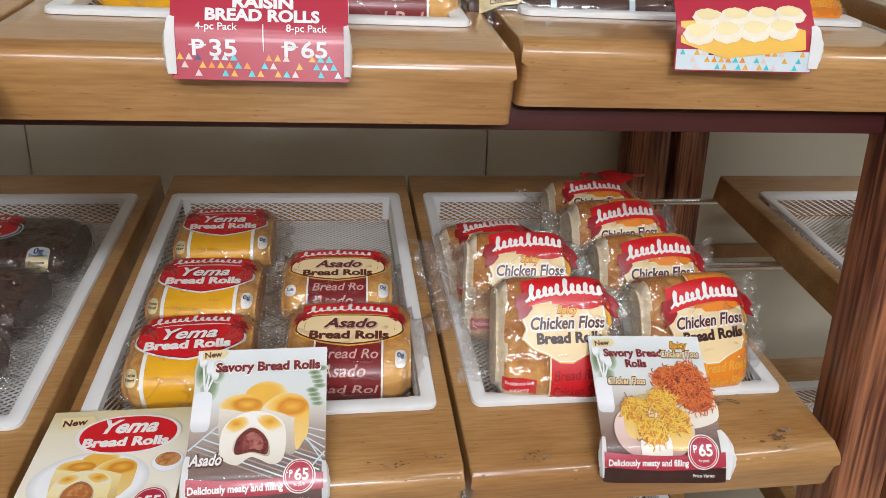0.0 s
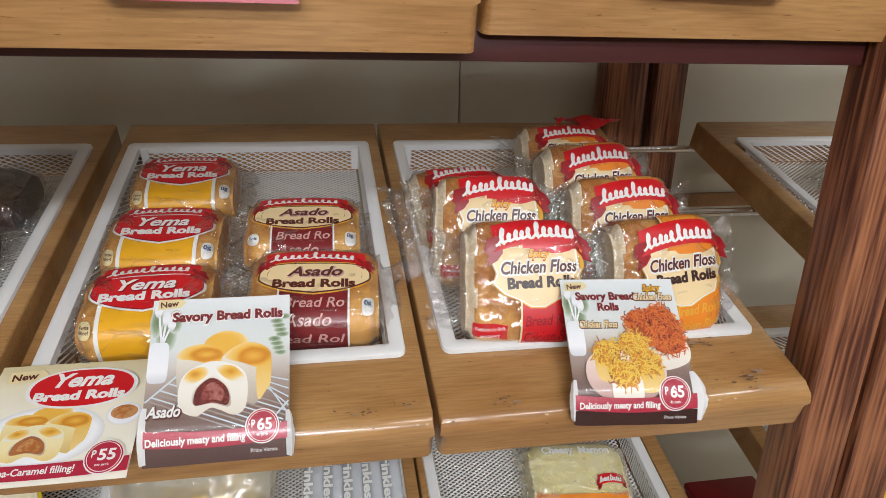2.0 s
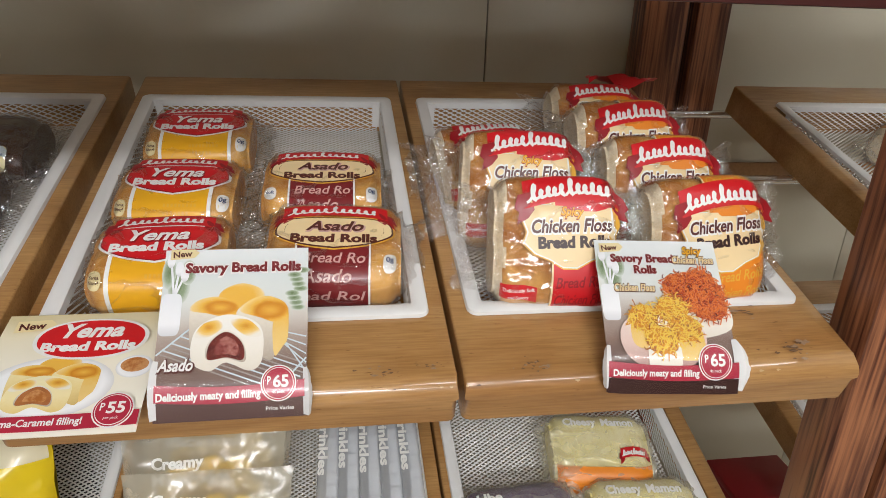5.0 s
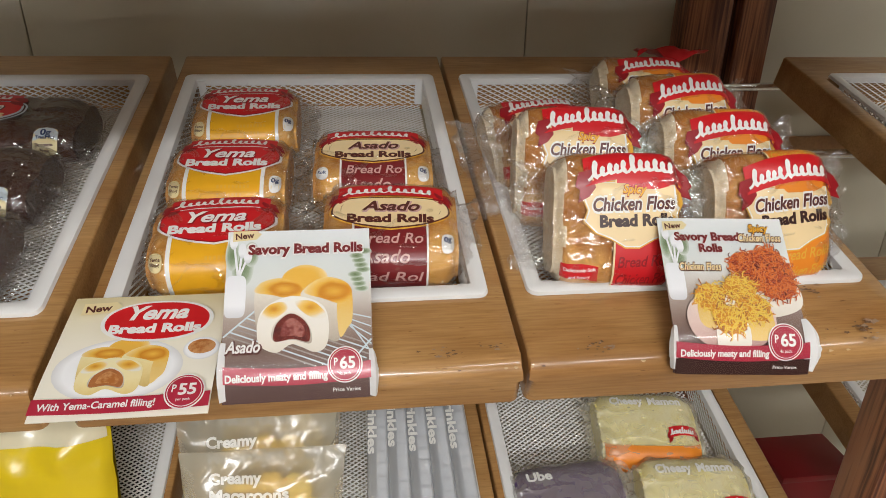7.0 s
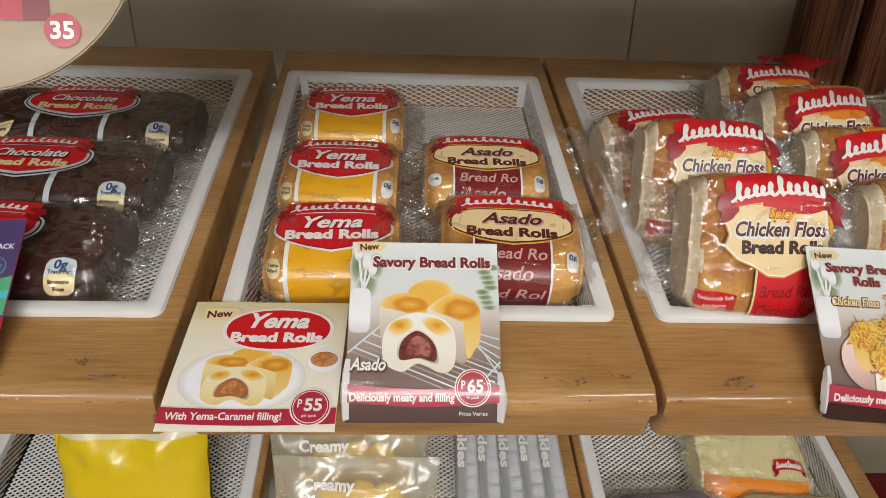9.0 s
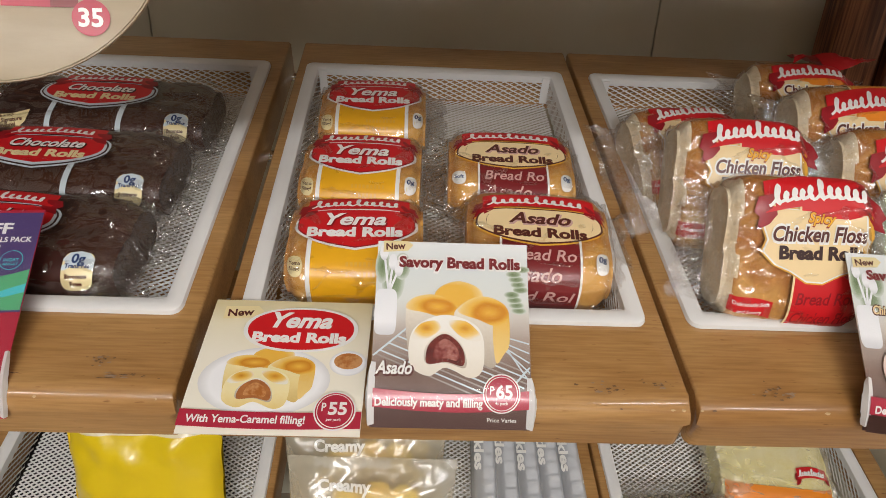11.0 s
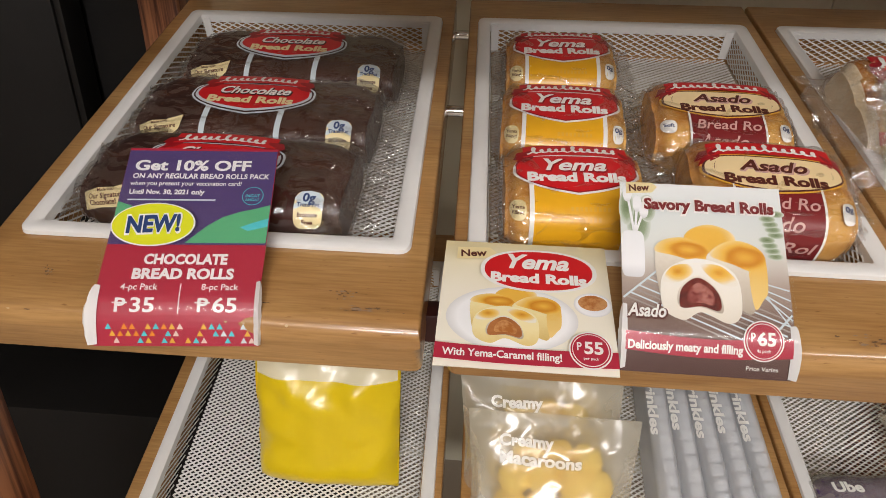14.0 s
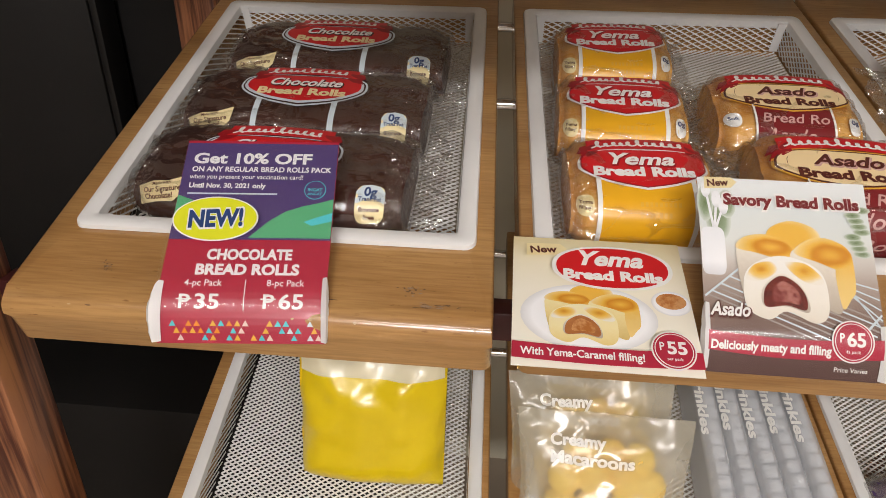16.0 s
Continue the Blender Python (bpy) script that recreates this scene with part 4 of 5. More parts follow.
P_CREAM = print_shade("picture_cream_scene", ((0.0, (0.84, 0.80, 0.68)), (0.5, (0.84, 0.79, 0.66)), (0.8, (0.80, 0.73, 0.54)), (1.0, (0.66, 0.56, 0.32))), None, 0.10, 18)
P_PLATE = print_shade("picture_plate_shade", ((0.0, (0.80, 0.81, 0.83)), (0.42, (0.88, 0.88, 0.89)), (0.50, (0.70, 0.69, 0.68))), (0.5, 0.5), 0.02)
P_BOWL = print_shade("picture_bowl", ((0.0, (0.46, 0.28, 0.24)), (0.4, (0.74, 0.55, 0.49)), (1.0, (0.84, 0.72, 0.66))), None, 0.05)





def picture_rolls(card, ob, u, v, k, lift, filling, sides=None, squash=1.0):
    """Four printed rolls in a cluster, the front one torn open on its filling; k: their scale."""
    side, face = sides or (P_SIDE, P_FACE)

    def patch(pts, m, step, name, rings=5):
        blob(card, soft_outline([(u + x * k, v + y * k * squash) for x, y in pts]), m, ob, lift + 0.0001 * step, name, rings)

    patch(((-0.016, 0.030), (-0.010, 0.040), (0.006, 0.046), (0.022, 0.042), (0.030, 0.034), (0.026, 0.020), (-0.008, 0.018)), P_BACK, 0, "printed_bun")
    patch(((-0.042, 0.020), (-0.040, -0.020), (-0.034, -0.026), (-0.012, -0.016), (-0.006, 0.012), (-0.024, 0.022)), side, 1, "printed_bun")
    patch(((-0.043, 0.018), (-0.036, 0.028), (-0.018, 0.032), (0.000, 0.026), (0.006, 0.014), (-0.008, 0.010), (-0.026, 0.014)), P_TOP, 2, "printed_crust")
    patch(((0.003, 0.014), (0.020, 0.020), (0.044, 0.006), (0.042, -0.034), (0.030, -0.034), (0.012, -0.020)), side, 3, "printed_bun")
    patch(((0.040, 0.004), (0.050, 0.008), (0.055, 0.014), (0.055, -0.014), (0.050, -0.024), (0.042, -0.032)), P_FLANK, 4, "printed_bun", 3)
    patch(((0.006, 0.016), (0.018, 0.028), (0.034, 0.031), (0.050, 0.024), (0.055, 0.012), (0.044, 0.002), (0.026, 0.008)), P_TOP, 5, "printed_crust")
    patch(((-0.038, -0.010), (-0.028, 0.004), (-0.006, 0.012), (0.018, 0.006), (0.030, -0.008), (0.030, -0.038), (0.018, -0.047), (-0.004, -0.038), (-0.020, -0.046), (-0.037, -0.036)), face, 6, "printed_bun", 6)
    patch(((-0.036, -0.008), (-0.028, 0.003), (-0.014, 0.006), (-0.010, -0.002), (-0.022, -0.011), (-0.034, -0.012)), P_PATCH, 7, "printed_crust", 4)
    patch(((-0.002, 0.006), (0.014, 0.006), (0.026, -0.004), (0.028, -0.012), (0.016, -0.012), (0.004, -0.004)), P_PATCH, 8, "printed_crust", 4)
    hole = ((-0.021, -0.034), (-0.022, -0.022), (-0.016, -0.012), (-0.006, -0.006), (0.006, -0.012), (0.013, -0.024), (0.012, -0.036), (-0.004, -0.033))
    rng = random.Random(7)
    for j, m in enumerate((P_SIDE, *filling)):
        g = (1.10, 1.0, 0.66)[j]
        patch([(-0.004 + (x + 0.004) * g * rng.uniform(0.93, 1.07), -0.022 + (y + 0.022) * g * rng.uniform(0.93, 1.07)) for x, y in hole], m, 9 + j, "printed_filling", 4)


def strip(card, a, b, r, mat, ob, lift, name):
    """A thin straight printed bar from a to b."""
    dx, dy = b[0] - a[0], b[1] - a[1]
    d = math.hypot(dx, dy)
    nx, ny = -dy / d * r, dx / d * r
    vs, fs = [], []
    for i in range(9):
        x, y = a[0] + dx * i / 8, a[1] + dy * i / 8
        vs += [card(x + nx, y + ny, lift), card(x - nx, y - ny, lift)]
        if i:
            fs.append((2 * i - 2, 2 * i - 1, 2 * i + 1, 2 * i))
    return mesh_part(name, vs, fs, mat, ob, smooth=False)


def floss_nest(card, ob, u, v, r, base, strands, lift, seed):
    """A printed tuft: a dark base under a tangle of short curled strands."""
    rng = random.Random(seed)
    blob(card, oval(u, v, r, r * 0.86, 40, wav=0.06, k=11), base, ob, lift, "printed_floss", rings=3)
    for k, m in enumerate(strands):
        vs, fs = [], []
        for i in range(46):
            q, rr = rng.uniform(0, 6.28), r * rng.uniform(0, 1) ** 0.5
            x, y, a = u + rr * math.cos(q), v + 0.86 * rr * math.sin(q), rng.uniform(0, 6.28)
            bend, base_i = rng.uniform(-0.9, 0.9), len(vs)
            for j in range(5):
                w = 0.00055 * (1.2 - 0.15 * abs(j - 2))
                vs += [card(x - math.sin(a) * w, y + math.cos(a) * w, lift + 0.0001 + 0.00006 * k), card(x + math.sin(a) * w, y - math.cos(a) * w, lift + 0.0001 + 0.00006 * k)]
                x, y, a = x + math.cos(a) * r * 0.13, y + math.sin(a) * r * 0.13, a + bend
            for j in range(4):
                b = base_i + 2 * j
                fs.append((b, b + 1, b + 3, b + 2))
        mesh_part("printed_strands", vs, fs, m, ob, smooth=False)


def jar_of_spoons(card, ob, u, v, lift):
    """Printed white jar holding pale wooden spoons, soft leaves behind it."""
    for k, (x, y, a, b) in enumerate(((0.006, 0.030, 0.011, 0.020), (-0.005, 0.046, 0.007, 0.018), (0.014, 0.046, 0.008, 0.014))):
        blob(card, oval(u + x, v + y, a, b, 24), P_BLUR, ob, lift + 0.00004 * k, "printed_leaf", rings=4)
    for k, (x, y, lean) in enumerate(((-0.004, 0.060, 0.1), (0.005, 0.050, -0.25), (0.011, 0.044, -0.45))):
        strip(card, (u + 0.002, v + 0.018), (u + x, v + y), 0.0011, P_JAR, ob, lift + 0.0003, "printed_spoon")
        blob(card, oval(u + x, v + y, 0.0042, 0.0085, 20), P_JAR, ob, lift + 0.00035 + 0.00003 * k, "printed_spoon", rings=2)
    blob(card, oval(u, v, 0.0105, 0.0225, 30, p=5), P_JAR, ob, lift + 0.0005, "printed_jar", rings=3)


def price_spot(card, ob, u, v, r, price, note, lift):
    blob(card, oval(u, v, r, r, 36), I_WHITE, ob, lift, "price_spot")
    blob(card, oval(u, v, r * 0.93, r * 0.93, 36), I_CRIMSON, ob, lift + 0.0002, "price_spot")
    blob(card, oval(u, v, r * 0.86, r * 0.86, 36), I_WHITE, ob, lift + 0.0003, "price_ring")
    blob(card, oval(u, v, r * 0.82, r * 0.82, 36), I_CRIMSON, ob, lift + 0.0004, "price_spot")
    draw(card, "P", u - r * 0.52, v + r * 0.16, r * 0.22, I_WHITE, ob, lift + 0.0007, height=r * 0.42, bold=0.02)
    draw(card, price, u + r * 0.14, v + r * 0.10, r * 0.88, I_WHITE, ob, lift + 0.0007, height=r * 0.62, bold=0.03)
    draw(card, note, u, v - r * 0.46, r * 0.70, I_WHITE, ob, lift + 0.0007)


def new_tag(card, ob, u, v, k, lift):
    blob(card, [(u - 0.013 * k, v - 0.006 * k), (u + 0.011 * k, v - 0.004 * k), (u + 0.016 * k, v + 0.002 * k), (u + 0.011 * k, v + 0.007 * k), (u - 0.013 * k, v + 0.006 * k)], I_TAG, ob, lift, "new_tag", rings=3)
    draw(card, "New", u - 0.001, v + 0.0005, 0.019 * k, I_BROWN, ob, lift + 0.0003, bold=0.03, turn=5)


def savory_card():
    c = Card(0.147, 0.180, 0.030, 44, start=76, soft=0.050)
    ob = thing("price_card", Matrix(), "glossy card for asado rolls clipped to the board nose", "price card", "price cards")
    sheet(c, P_SCENE, ob)
    L = 0.0009
    jar_of_spoons(c, ob, -0.063, 0.108, L)
    for k in range(9):
        blob(c, oval(0.064 - 0.0022 * (k % 4) + 0.002 * (k // 4), 0.112 + 0.0052 * k, 0.0075, 0.0036, 14), P_BLUR, ob, L + 0.0001 + 0.00004 * k, "printed_leaf", rings=2)
    for i in range(9):
        x, y = -0.071 + 0.0040 * i, 0.068 + 0.0034 * i
        strip(c, (x, y), (min(0.0725, x + 0.118), y - 0.046 * (min(0.0725, x + 0.118) - x) / 0.118), 0.00075, I_PALE if i % 2 else I_GREY, ob, L + 0.0002 + 0.00002 * i, "printed_rack")
    for i in range(5):
        strip(c, (0.020 + 0.008 * i, 0.094 - 0.005 * i), (0.0725, 0.080 - 0.009 * i), 0.0007, I_PALE, ob, L + 0.0004, "printed_rack")
    strip(c, (-0.0725, 0.066), (-0.036, 0.098), 0.0009, I_PALE, ob, L + 0.0005, "printed_rack")
    strip(c, (0.056, 0.040), (0.0725, 0.058), 0.0009, I_PALE, ob, L + 0.0005, "printed_rack")
    picture_rolls(c, ob, -0.001, 0.094, 1.0, L + 0.0007, (I_FILL, I_FILL3))
    rect(c, -0.0733, 0.0733, 0.021, 0.037, I_CRIMSON, ob, L + 0.0021, nu=14, nv=4, name="printed_ribbon", wave=-0.004)
    draw(c, "Deliciously meaty and filling", -0.020, 0.0255, 0.098, I_WHITE, ob, L + 0.0025, height=0.0070, bold=0.035)
    draw(c, "Price Varies", 0.047, 0.010, 0.027, I_WHITE, ob, L + 0.0008)
    draw(c, "Savory Bread Rolls", 0.007, 0.1585, 0.121, I_WHITE, ob, L + 0.0006, height=0.0118, bold=0.10)
    draw(c, "Savory Bread Rolls", 0.007, 0.1585, 0.118, I_MAROON, ob, L + 0.0009, height=0.0105, bold=0.045)
    draw(c, "Asado", -0.0525, 0.0545, 0.036, I_BROWN, ob, L + 0.0019, height=0.0125, shear=0.28, bold=0.07)
    draw(c, "Asado", -0.053, 0.055, 0.034, I_WHITE, ob, L + 0.0023, height=0.0115, shear=0.28, bold=0.028)
    new_tag(c, ob, -0.055, 0.174, 1.0, L + 0.0009)
    price_spot(c, ob, 0.046, 0.034, 0.0172, "65", "4s pack", L + 0.0024)
    sleeve_cover(c, ob)
    torn_edge(c, -1, 0.004, 0.060, ob, 0.004)
    torn_edge(c, 1, 0.002, 0.048, ob, 0.005)
    return ob


def floss_card():
    c = Card(0.146, 0.184, 0.034, 42, start=78, soft=0.050)
    ob = thing("price_card", Matrix(), "glossy card for chicken floss rolls with torn sleeve", "price card", "price cards")
    sheet(c, P_SCENE, ob)
    L = 0.0009
    jar_of_spoons(c, ob, -0.062, 0.104, L)
    gold = (I_FILL2, I_STRAW, I_CRUST, I_STRAW)
    blob(c, soft_outline(((0.018, 0.088), (0.030, 0.062), (0.072, 0.072), (0.0725, 0.100), (0.040, 0.104))), P_FACE, ob, L + 0.0007, "printed_bun")
    for k, (u, v) in enumerate(((0.020, 0.124), (0.046, 0.130), (0.064, 0.116), (0.038, 0.106), (0.060, 0.098))):
        floss_nest(c, ob, min(u, 0.054), v, 0.0185, I_RUST, (I_FILL, I_EMBER, I_RUST, I_EMBER), L + 0.0009 + 0.0003 * k, 20 + k)
    blob(c, oval(-0.008, 0.060, 0.049, 0.034, 34, p=2.2), P_BOWL, ob, L + 0.0023, "printed_bowl")
    for k, (u, v) in enumerate(((-0.026, 0.084), (0.006, 0.094), (0.018, 0.072), (-0.010, 0.058))):
        blob(c, oval(u + 0.001, v - 0.017, 0.0190, 0.0190, 24, p=3), P_FACE if k % 2 else P_FLANK, ob, L + 0.0025 + 0.0004 * k, "printed_bun")
        floss_nest(c, ob, u, v, 0.0185, I_CRUST, gold, L + 0.0026 + 0.0004 * k, 40 + k)
    rect(c, -0.0728, 0.0728, 0.019, 0.035, I_CRIMSON, ob, L + 0.0042, nu=14, nv=4, name="printed_ribbon", wave=-0.004)
    rect(c, -0.0728, 0.0728, 0.001, 0.018, I_DARK, ob, L + 0.0042, nu=10, nv=4, name="printed_foot", wave=-0.003)
    draw(c, "Deliciously meaty and filling", -0.020, 0.0235, 0.096, I_WHITE, ob, L + 0.0046, height=0.0068, bold=0.035)
    draw(c, "Price Varies", 0.046, 0.009, 0.026, I_WHITE, ob, L + 0.0046)
    draw(c, "Savory Bread", -0.018, 0.160, 0.076, I_MAROON, ob, L + 0.0008, height=0.0100, bold=0.045)
    draw(c, "Rolls", -0.016, 0.1455, 0.027, I_MAROON, ob, L + 0.0008, height=0.0100, bold=0.045)
    for text, u, v, w, h in (("Spicy", 0.044, 0.171, 0.024, 0.009), ("Chicken Floss", 0.043, 0.1585, 0.050, 0.009), ("Chicken Floss", -0.032, 0.122, 0.048, 0.009)):
        draw(c, text, u, v, w * 1.03, I_BROWN, ob, L + 0.0008, height=h * 1.1, shear=0.2, bold=0.08)
        draw(c, text, u, v, w, I_YELLOW if text == "Spicy" else I_CREAM, ob, L + 0.0011, height=h, shear=0.2, bold=0.03)
    new_tag(c, ob, -0.055, 0.173, 1.0, L + 0.0009)
    price_spot(c, ob, 0.046, 0.035, 0.0190, "65", "4s pack", L + 0.0044)
    sleeve_cover(c, ob)
    torn_edge(c, -1, 0.006, 0.052, ob, 0.006)
    torn_edge(c, 1, 0.004, 0.060, ob, 0.014)
    return ob


def yema_card():
    c = Card(0.154, 0.146, 0.03, 0, start=8, soft=0.06)
    ob = thing("price_card", Matrix(), "cream card for yema rolls lying on the board", "price card", "price cards")
    sheet(c, P_CREAM, ob)
    L = 0.0009
    blob(c, oval(-0.012, 0.052, 0.058, 0.036, 36), P_PLATE, ob, L, "printed_plate", rings=8)
    picture_rolls(c, ob, -0.014, 0.056, 0.82, L + 0.0003, (I_FILL2, I_FILL4), (E_SIDE, E_FACE), squash=0.86)
    blob(c, oval(0.060, 0.072, 0.017, 0.014, 24), P_PLATE, ob, L + 0.0002, "printed_dish")
    blob(c, oval(0.060, 0.074, 0.013, 0.009, 24), I_FILL4, ob, L + 0.0004, "printed_sauce")
    blob(c, oval(0.012, 0.108, 0.054, 0.027, 40, p=2.2), I_WHITE, ob, L + 0.0029, "label_edge")
    blob(c, oval(0.012, 0.108, 0.050, 0.0245, 40, p=2.2), I_RED, ob, L + 0.0031, "label")
    draw(c, "Yema", 0.012, 0.1185, 0.058, I_WHITE, ob, L + 0.0035, height=0.018, shear=0.3, bold=0.035)
    draw(c, "Bread Rolls", 0.012, 0.0975, 0.088, I_WHITE, ob, L + 0.0035, height=0.0110, bold=0.05)
    new_tag(c, ob, -0.048, 0.127, 1.3, L + 0.0025)
    rect(c, -0.0768, 0.0768, 0.006, 0.021, I_CRIMSON, ob, L + 0.0024, nu=12, nv=3, name="printed_ribbon", wave=-0.002)
    draw(c, "With Yema-Caramel filling!", -0.020, 0.0125, 0.100, I_WHITE, ob, L + 0.0028, height=0.0068, bold=0.025)
    price_spot(c, ob, 0.054, 0.0215, 0.0180, "55", "per pack", L + 0.0028)
    return ob


def triangles(card, ob, w, v0, lift, rows=3, inks=()):
    rng = random.Random(4)
    n = int(w / 0.0072)
    for j in range(rows):
        for i in range(n):
            if rng.random() < 0.3:
                continue
            u, v = -w / 2 + 0.005 + i * 0.0072 + (0.0036 if j % 2 else 0), v0 + j * 0.0065
            if u > w / 2 - 0.004:
                continue
            mesh_part("printed_triangle", [card(u - 0.0030, v, lift), card(u + 0.0030, v, lift), card(u, v + 0.0055, lift)], [(0, 1, 2)], rng.choice(inks), ob, smooth=False)


TRI = (I_GOLD, I_PINK, I_CYAN, I_PURPLE, I_ORANGE, I_PALE)


def price_block(c, ob, title, L, k=1.0):
    """Title, two pack sizes and prices over a strip of small triangles; k: how closely the lines stand."""
    draw(c, title, 0.002, 0.083 * k, 0.078 if len(title) > 7 else 0.050, I_PAPER, ob, L, height=0.010, bold=0.045)
    draw(c, "BREAD ROLLS", 0.002, 0.068 * k, 0.094, I_PAPER, ob, L, height=0.010, bold=0.045)
    draw(c, "4-pc Pack", -0.036, 0.055 * k, 0.034, I_PAPER, ob, L)
    draw(c, "8-pc Pack", 0.038, 0.055 * k, 0.034, I_PAPER, ob, L)
    rect(c, 0.0015, 0.0023, 0.030 * k, 0.058 * k, I_PAPER, ob, L, nu=1, nv=6, name="printed_line")
    for u, p in ((-0.037, "35"), (0.038, "65")):
        v = 0.038 * k - (0.004 if k < 1 else 0)
        draw(c, "P", u - 0.014, v, 0.010, I_PAPER, ob, L, height=0.0125, bold=0.02)
        rect(c, u - 0.0215, u - 0.0075, v + 0.0015, v + 0.0026, I_PAPER, ob, L, nu=2, nv=1, name="printed_line")
        draw(c, p, u + 0.006, v, 0.022, I_PAPER, ob, L, height=0.0130, bold=0.02)
    triangles(c, ob, c.w - 0.004, 0.003, L, rows=3, inks=TRI)


def offer_card():
    c = Card(0.150, 0.208, 0.034, 38, start=72, soft=0.056)
    ob = thing("price_card", Matrix(), "purple and crimson offer card for chocolate rolls", "price card", "price cards")
    sheet(c, I_CRIMSON, ob)
    L = 0.0009
    rect(c, -0.0747, 0.0747, 0.098, 0.205, I_PURPLE, ob, L, nv=20, name="printed_panel")
    blob(c, [(0.0745, 0.1, ), (0.0745, 0.142), (0.062, 0.138), (0.046, 0.134), (0.030, 0.128), (0.016, 0.118), (0.006, 0.108), (-0.002, 0.1)], I_GREEN, ob, L + 0.0003, "printed_wave")
    blob(c, [(0.0745, 0.118), (0.0745, 0.127), (0.060, 0.122), (0.048, 0.117), (0.056, 0.113)], I_CYAN, ob, L + 0.0005, "printed_wave", rings=3)
    blob(c, [(-0.0745, 0.12), (-0.0745, 0.145), (-0.060, 0.140), (-0.050, 0.12)], I_GREEN, ob, L + 0.0003, "printed_wave", rings=3)
    draw(c, "Get 10% OFF", -0.008, 0.187, 0.116, I_PAPER, ob, L + 0.0004, height=0.0115, bold=0.035)
    draw(c, "ON ANY REGULAR BREAD ROLLS PACK", 0.002, 0.1745, 0.136, I_PAPER, ob, L + 0.0004, height=0.0056, bold=0.03)
    draw(c, "when you present your vaccination card!", -0.012, 0.166, 0.110, I_PAPER, ob, L + 0.0004, height=0.0050)
    draw(c, "Until Nov. 30, 2021 only", -0.029, 0.156, 0.074, I_PAPER, ob, L + 0.0004, height=0.0052, bold=0.035)
    rect(c, -0.066, 0.020, 0.1462, 0.1478, I_PALE, ob, L + 0.0004, nu=4, nv=1, name="small_print")
    blob(c, oval(0.056, 0.152, 0.0105, 0.0105, 24), I_CYAN, ob, L + 0.0004, "printed_seal")
    blob(c, oval(0.056, 0.152, 0.0098, 0.0098, 24), I_PURPLE, ob, L + 0.0006, "printed_seal")
    draw(c, "INGAT", 0.056, 0.152, 0.014, I_CYAN, ob, L + 0.0009, bold=0.02)
    draw(c, "ANGAT", 0.056, 0.1475, 0.014, I_CYAN, ob, L + 0.0009, bold=0.02)
    price_block(c, ob, "CHOCOLATE", L)
    sleeve_cover(c, ob)
    spot = blob(c, oval(-0.033, 0.117, 0.040, 0.0235, 40), I_PAPER, ob, 0.0066, "sticker", label="lime oval sticker")
    blob(c, oval(-0.033, 0.117, 0.0385, 0.0222, 40), I_LIME, ob, 0.0070, "sticker_face")
    draw(c, "NEW!", -0.032, 0.117, 0.053, I_WHITE, ob, 0.0074, height=0.0190, bold=0.075, turn=3)
    draw(c, "NEW!", -0.032, 0.117, 0.050, I_NAVY, ob, 0.0078, height=0.0172, bold=0.04, turn=3)
    torn_edge(c, -1, 0.002, 0.056, ob, 0.0085)
    torn_edge(c, 1, 0.002, 0.060, ob, 0.003)
    return ob


def raisin_card():
    c = Card(0.146, 0.125, 0.040, 66)
    ob = thing("price_card", Matrix(), "crimson card for raisin rolls on the upper board", "price card", "price cards")
    sheet(c, I_CRIMSON, ob)
    price_block(c, ob, "RAISIN", 0.0009, 0.79)
    torn_edge(c, -1, 0.004, 0.050, ob, 0.006)
    torn_edge(c, 1, 0.004, 0.046, ob, 0.003)
    return ob


def pastry_card():
    c = Card(0.140, 0.100, 0.040, 60)
    ob = thing("price_card", Matrix(), "crimson card picturing frosted pastries on a board", "price card", "price cards")
    sheet(c, I_CRIMSON, ob)
    rect(c, -0.069, 0.069, 0.001, 0.020, I_PALE, ob, 0.0008, name="printed_foot")
    triangles(c, ob, 0.136, 0.002, 0.0012, inks=TRI)
    blob(c, [(-0.066, 0.026), (-0.02, 0.012), (0.062, 0.022), (0.060, 0.040), (0.02, 0.052), (-0.066, 0.046)], I_CRUST2, ob, 0.0014, "printed_board")
    for k in range(8):
        u, v = -0.048 + (k % 4) * 0.028 + (k // 4) * 0.010, 0.034 + (k // 4) * 0.016 + (k % 4) * 0.002
        blob(c, oval(u, v, 0.016, 0.010, 20, wav=0.06, k=8), I_CRUMB, ob, 0.0019 - 0.0003 * (k // 4), "printed_pastry", rings=3)
        blob(c, oval(u, v + 0.004, 0.012, 0.006, 20, wav=0.09, k=9), I_TAG, ob, 0.0021 - 0.0003 * (k // 4), "printed_topping", rings=3)
    torn_edge(c, 1, 0.004, 0.044, ob, 0.010)
    return ob


savory_card().matrix_world = pose(-0.1225, 0.590, 0.899) @ Matrix.Diagonal((0.97, 0.97, 0.97, 1))
floss_card().matrix_world = pose(0.322, 0.588, 0.903, 0, 0, -6) @ Matrix.Diagonal((0.94, 0.94, 0.94, 1))
offer_card().matrix_world = pose(-0.592, 0.594, 0.890, 0, 0, 6)
yema_card().matrix_world = on_slope(-0.280, -0.142, 0.0075, Z_MID, 0, 0)
raisin_card().matrix_world = pose(-0.092, 0.590, 1.329)
pastry_card().matrix_world = pose(0.364, 0.618, 1.346, 0, 0, -3)


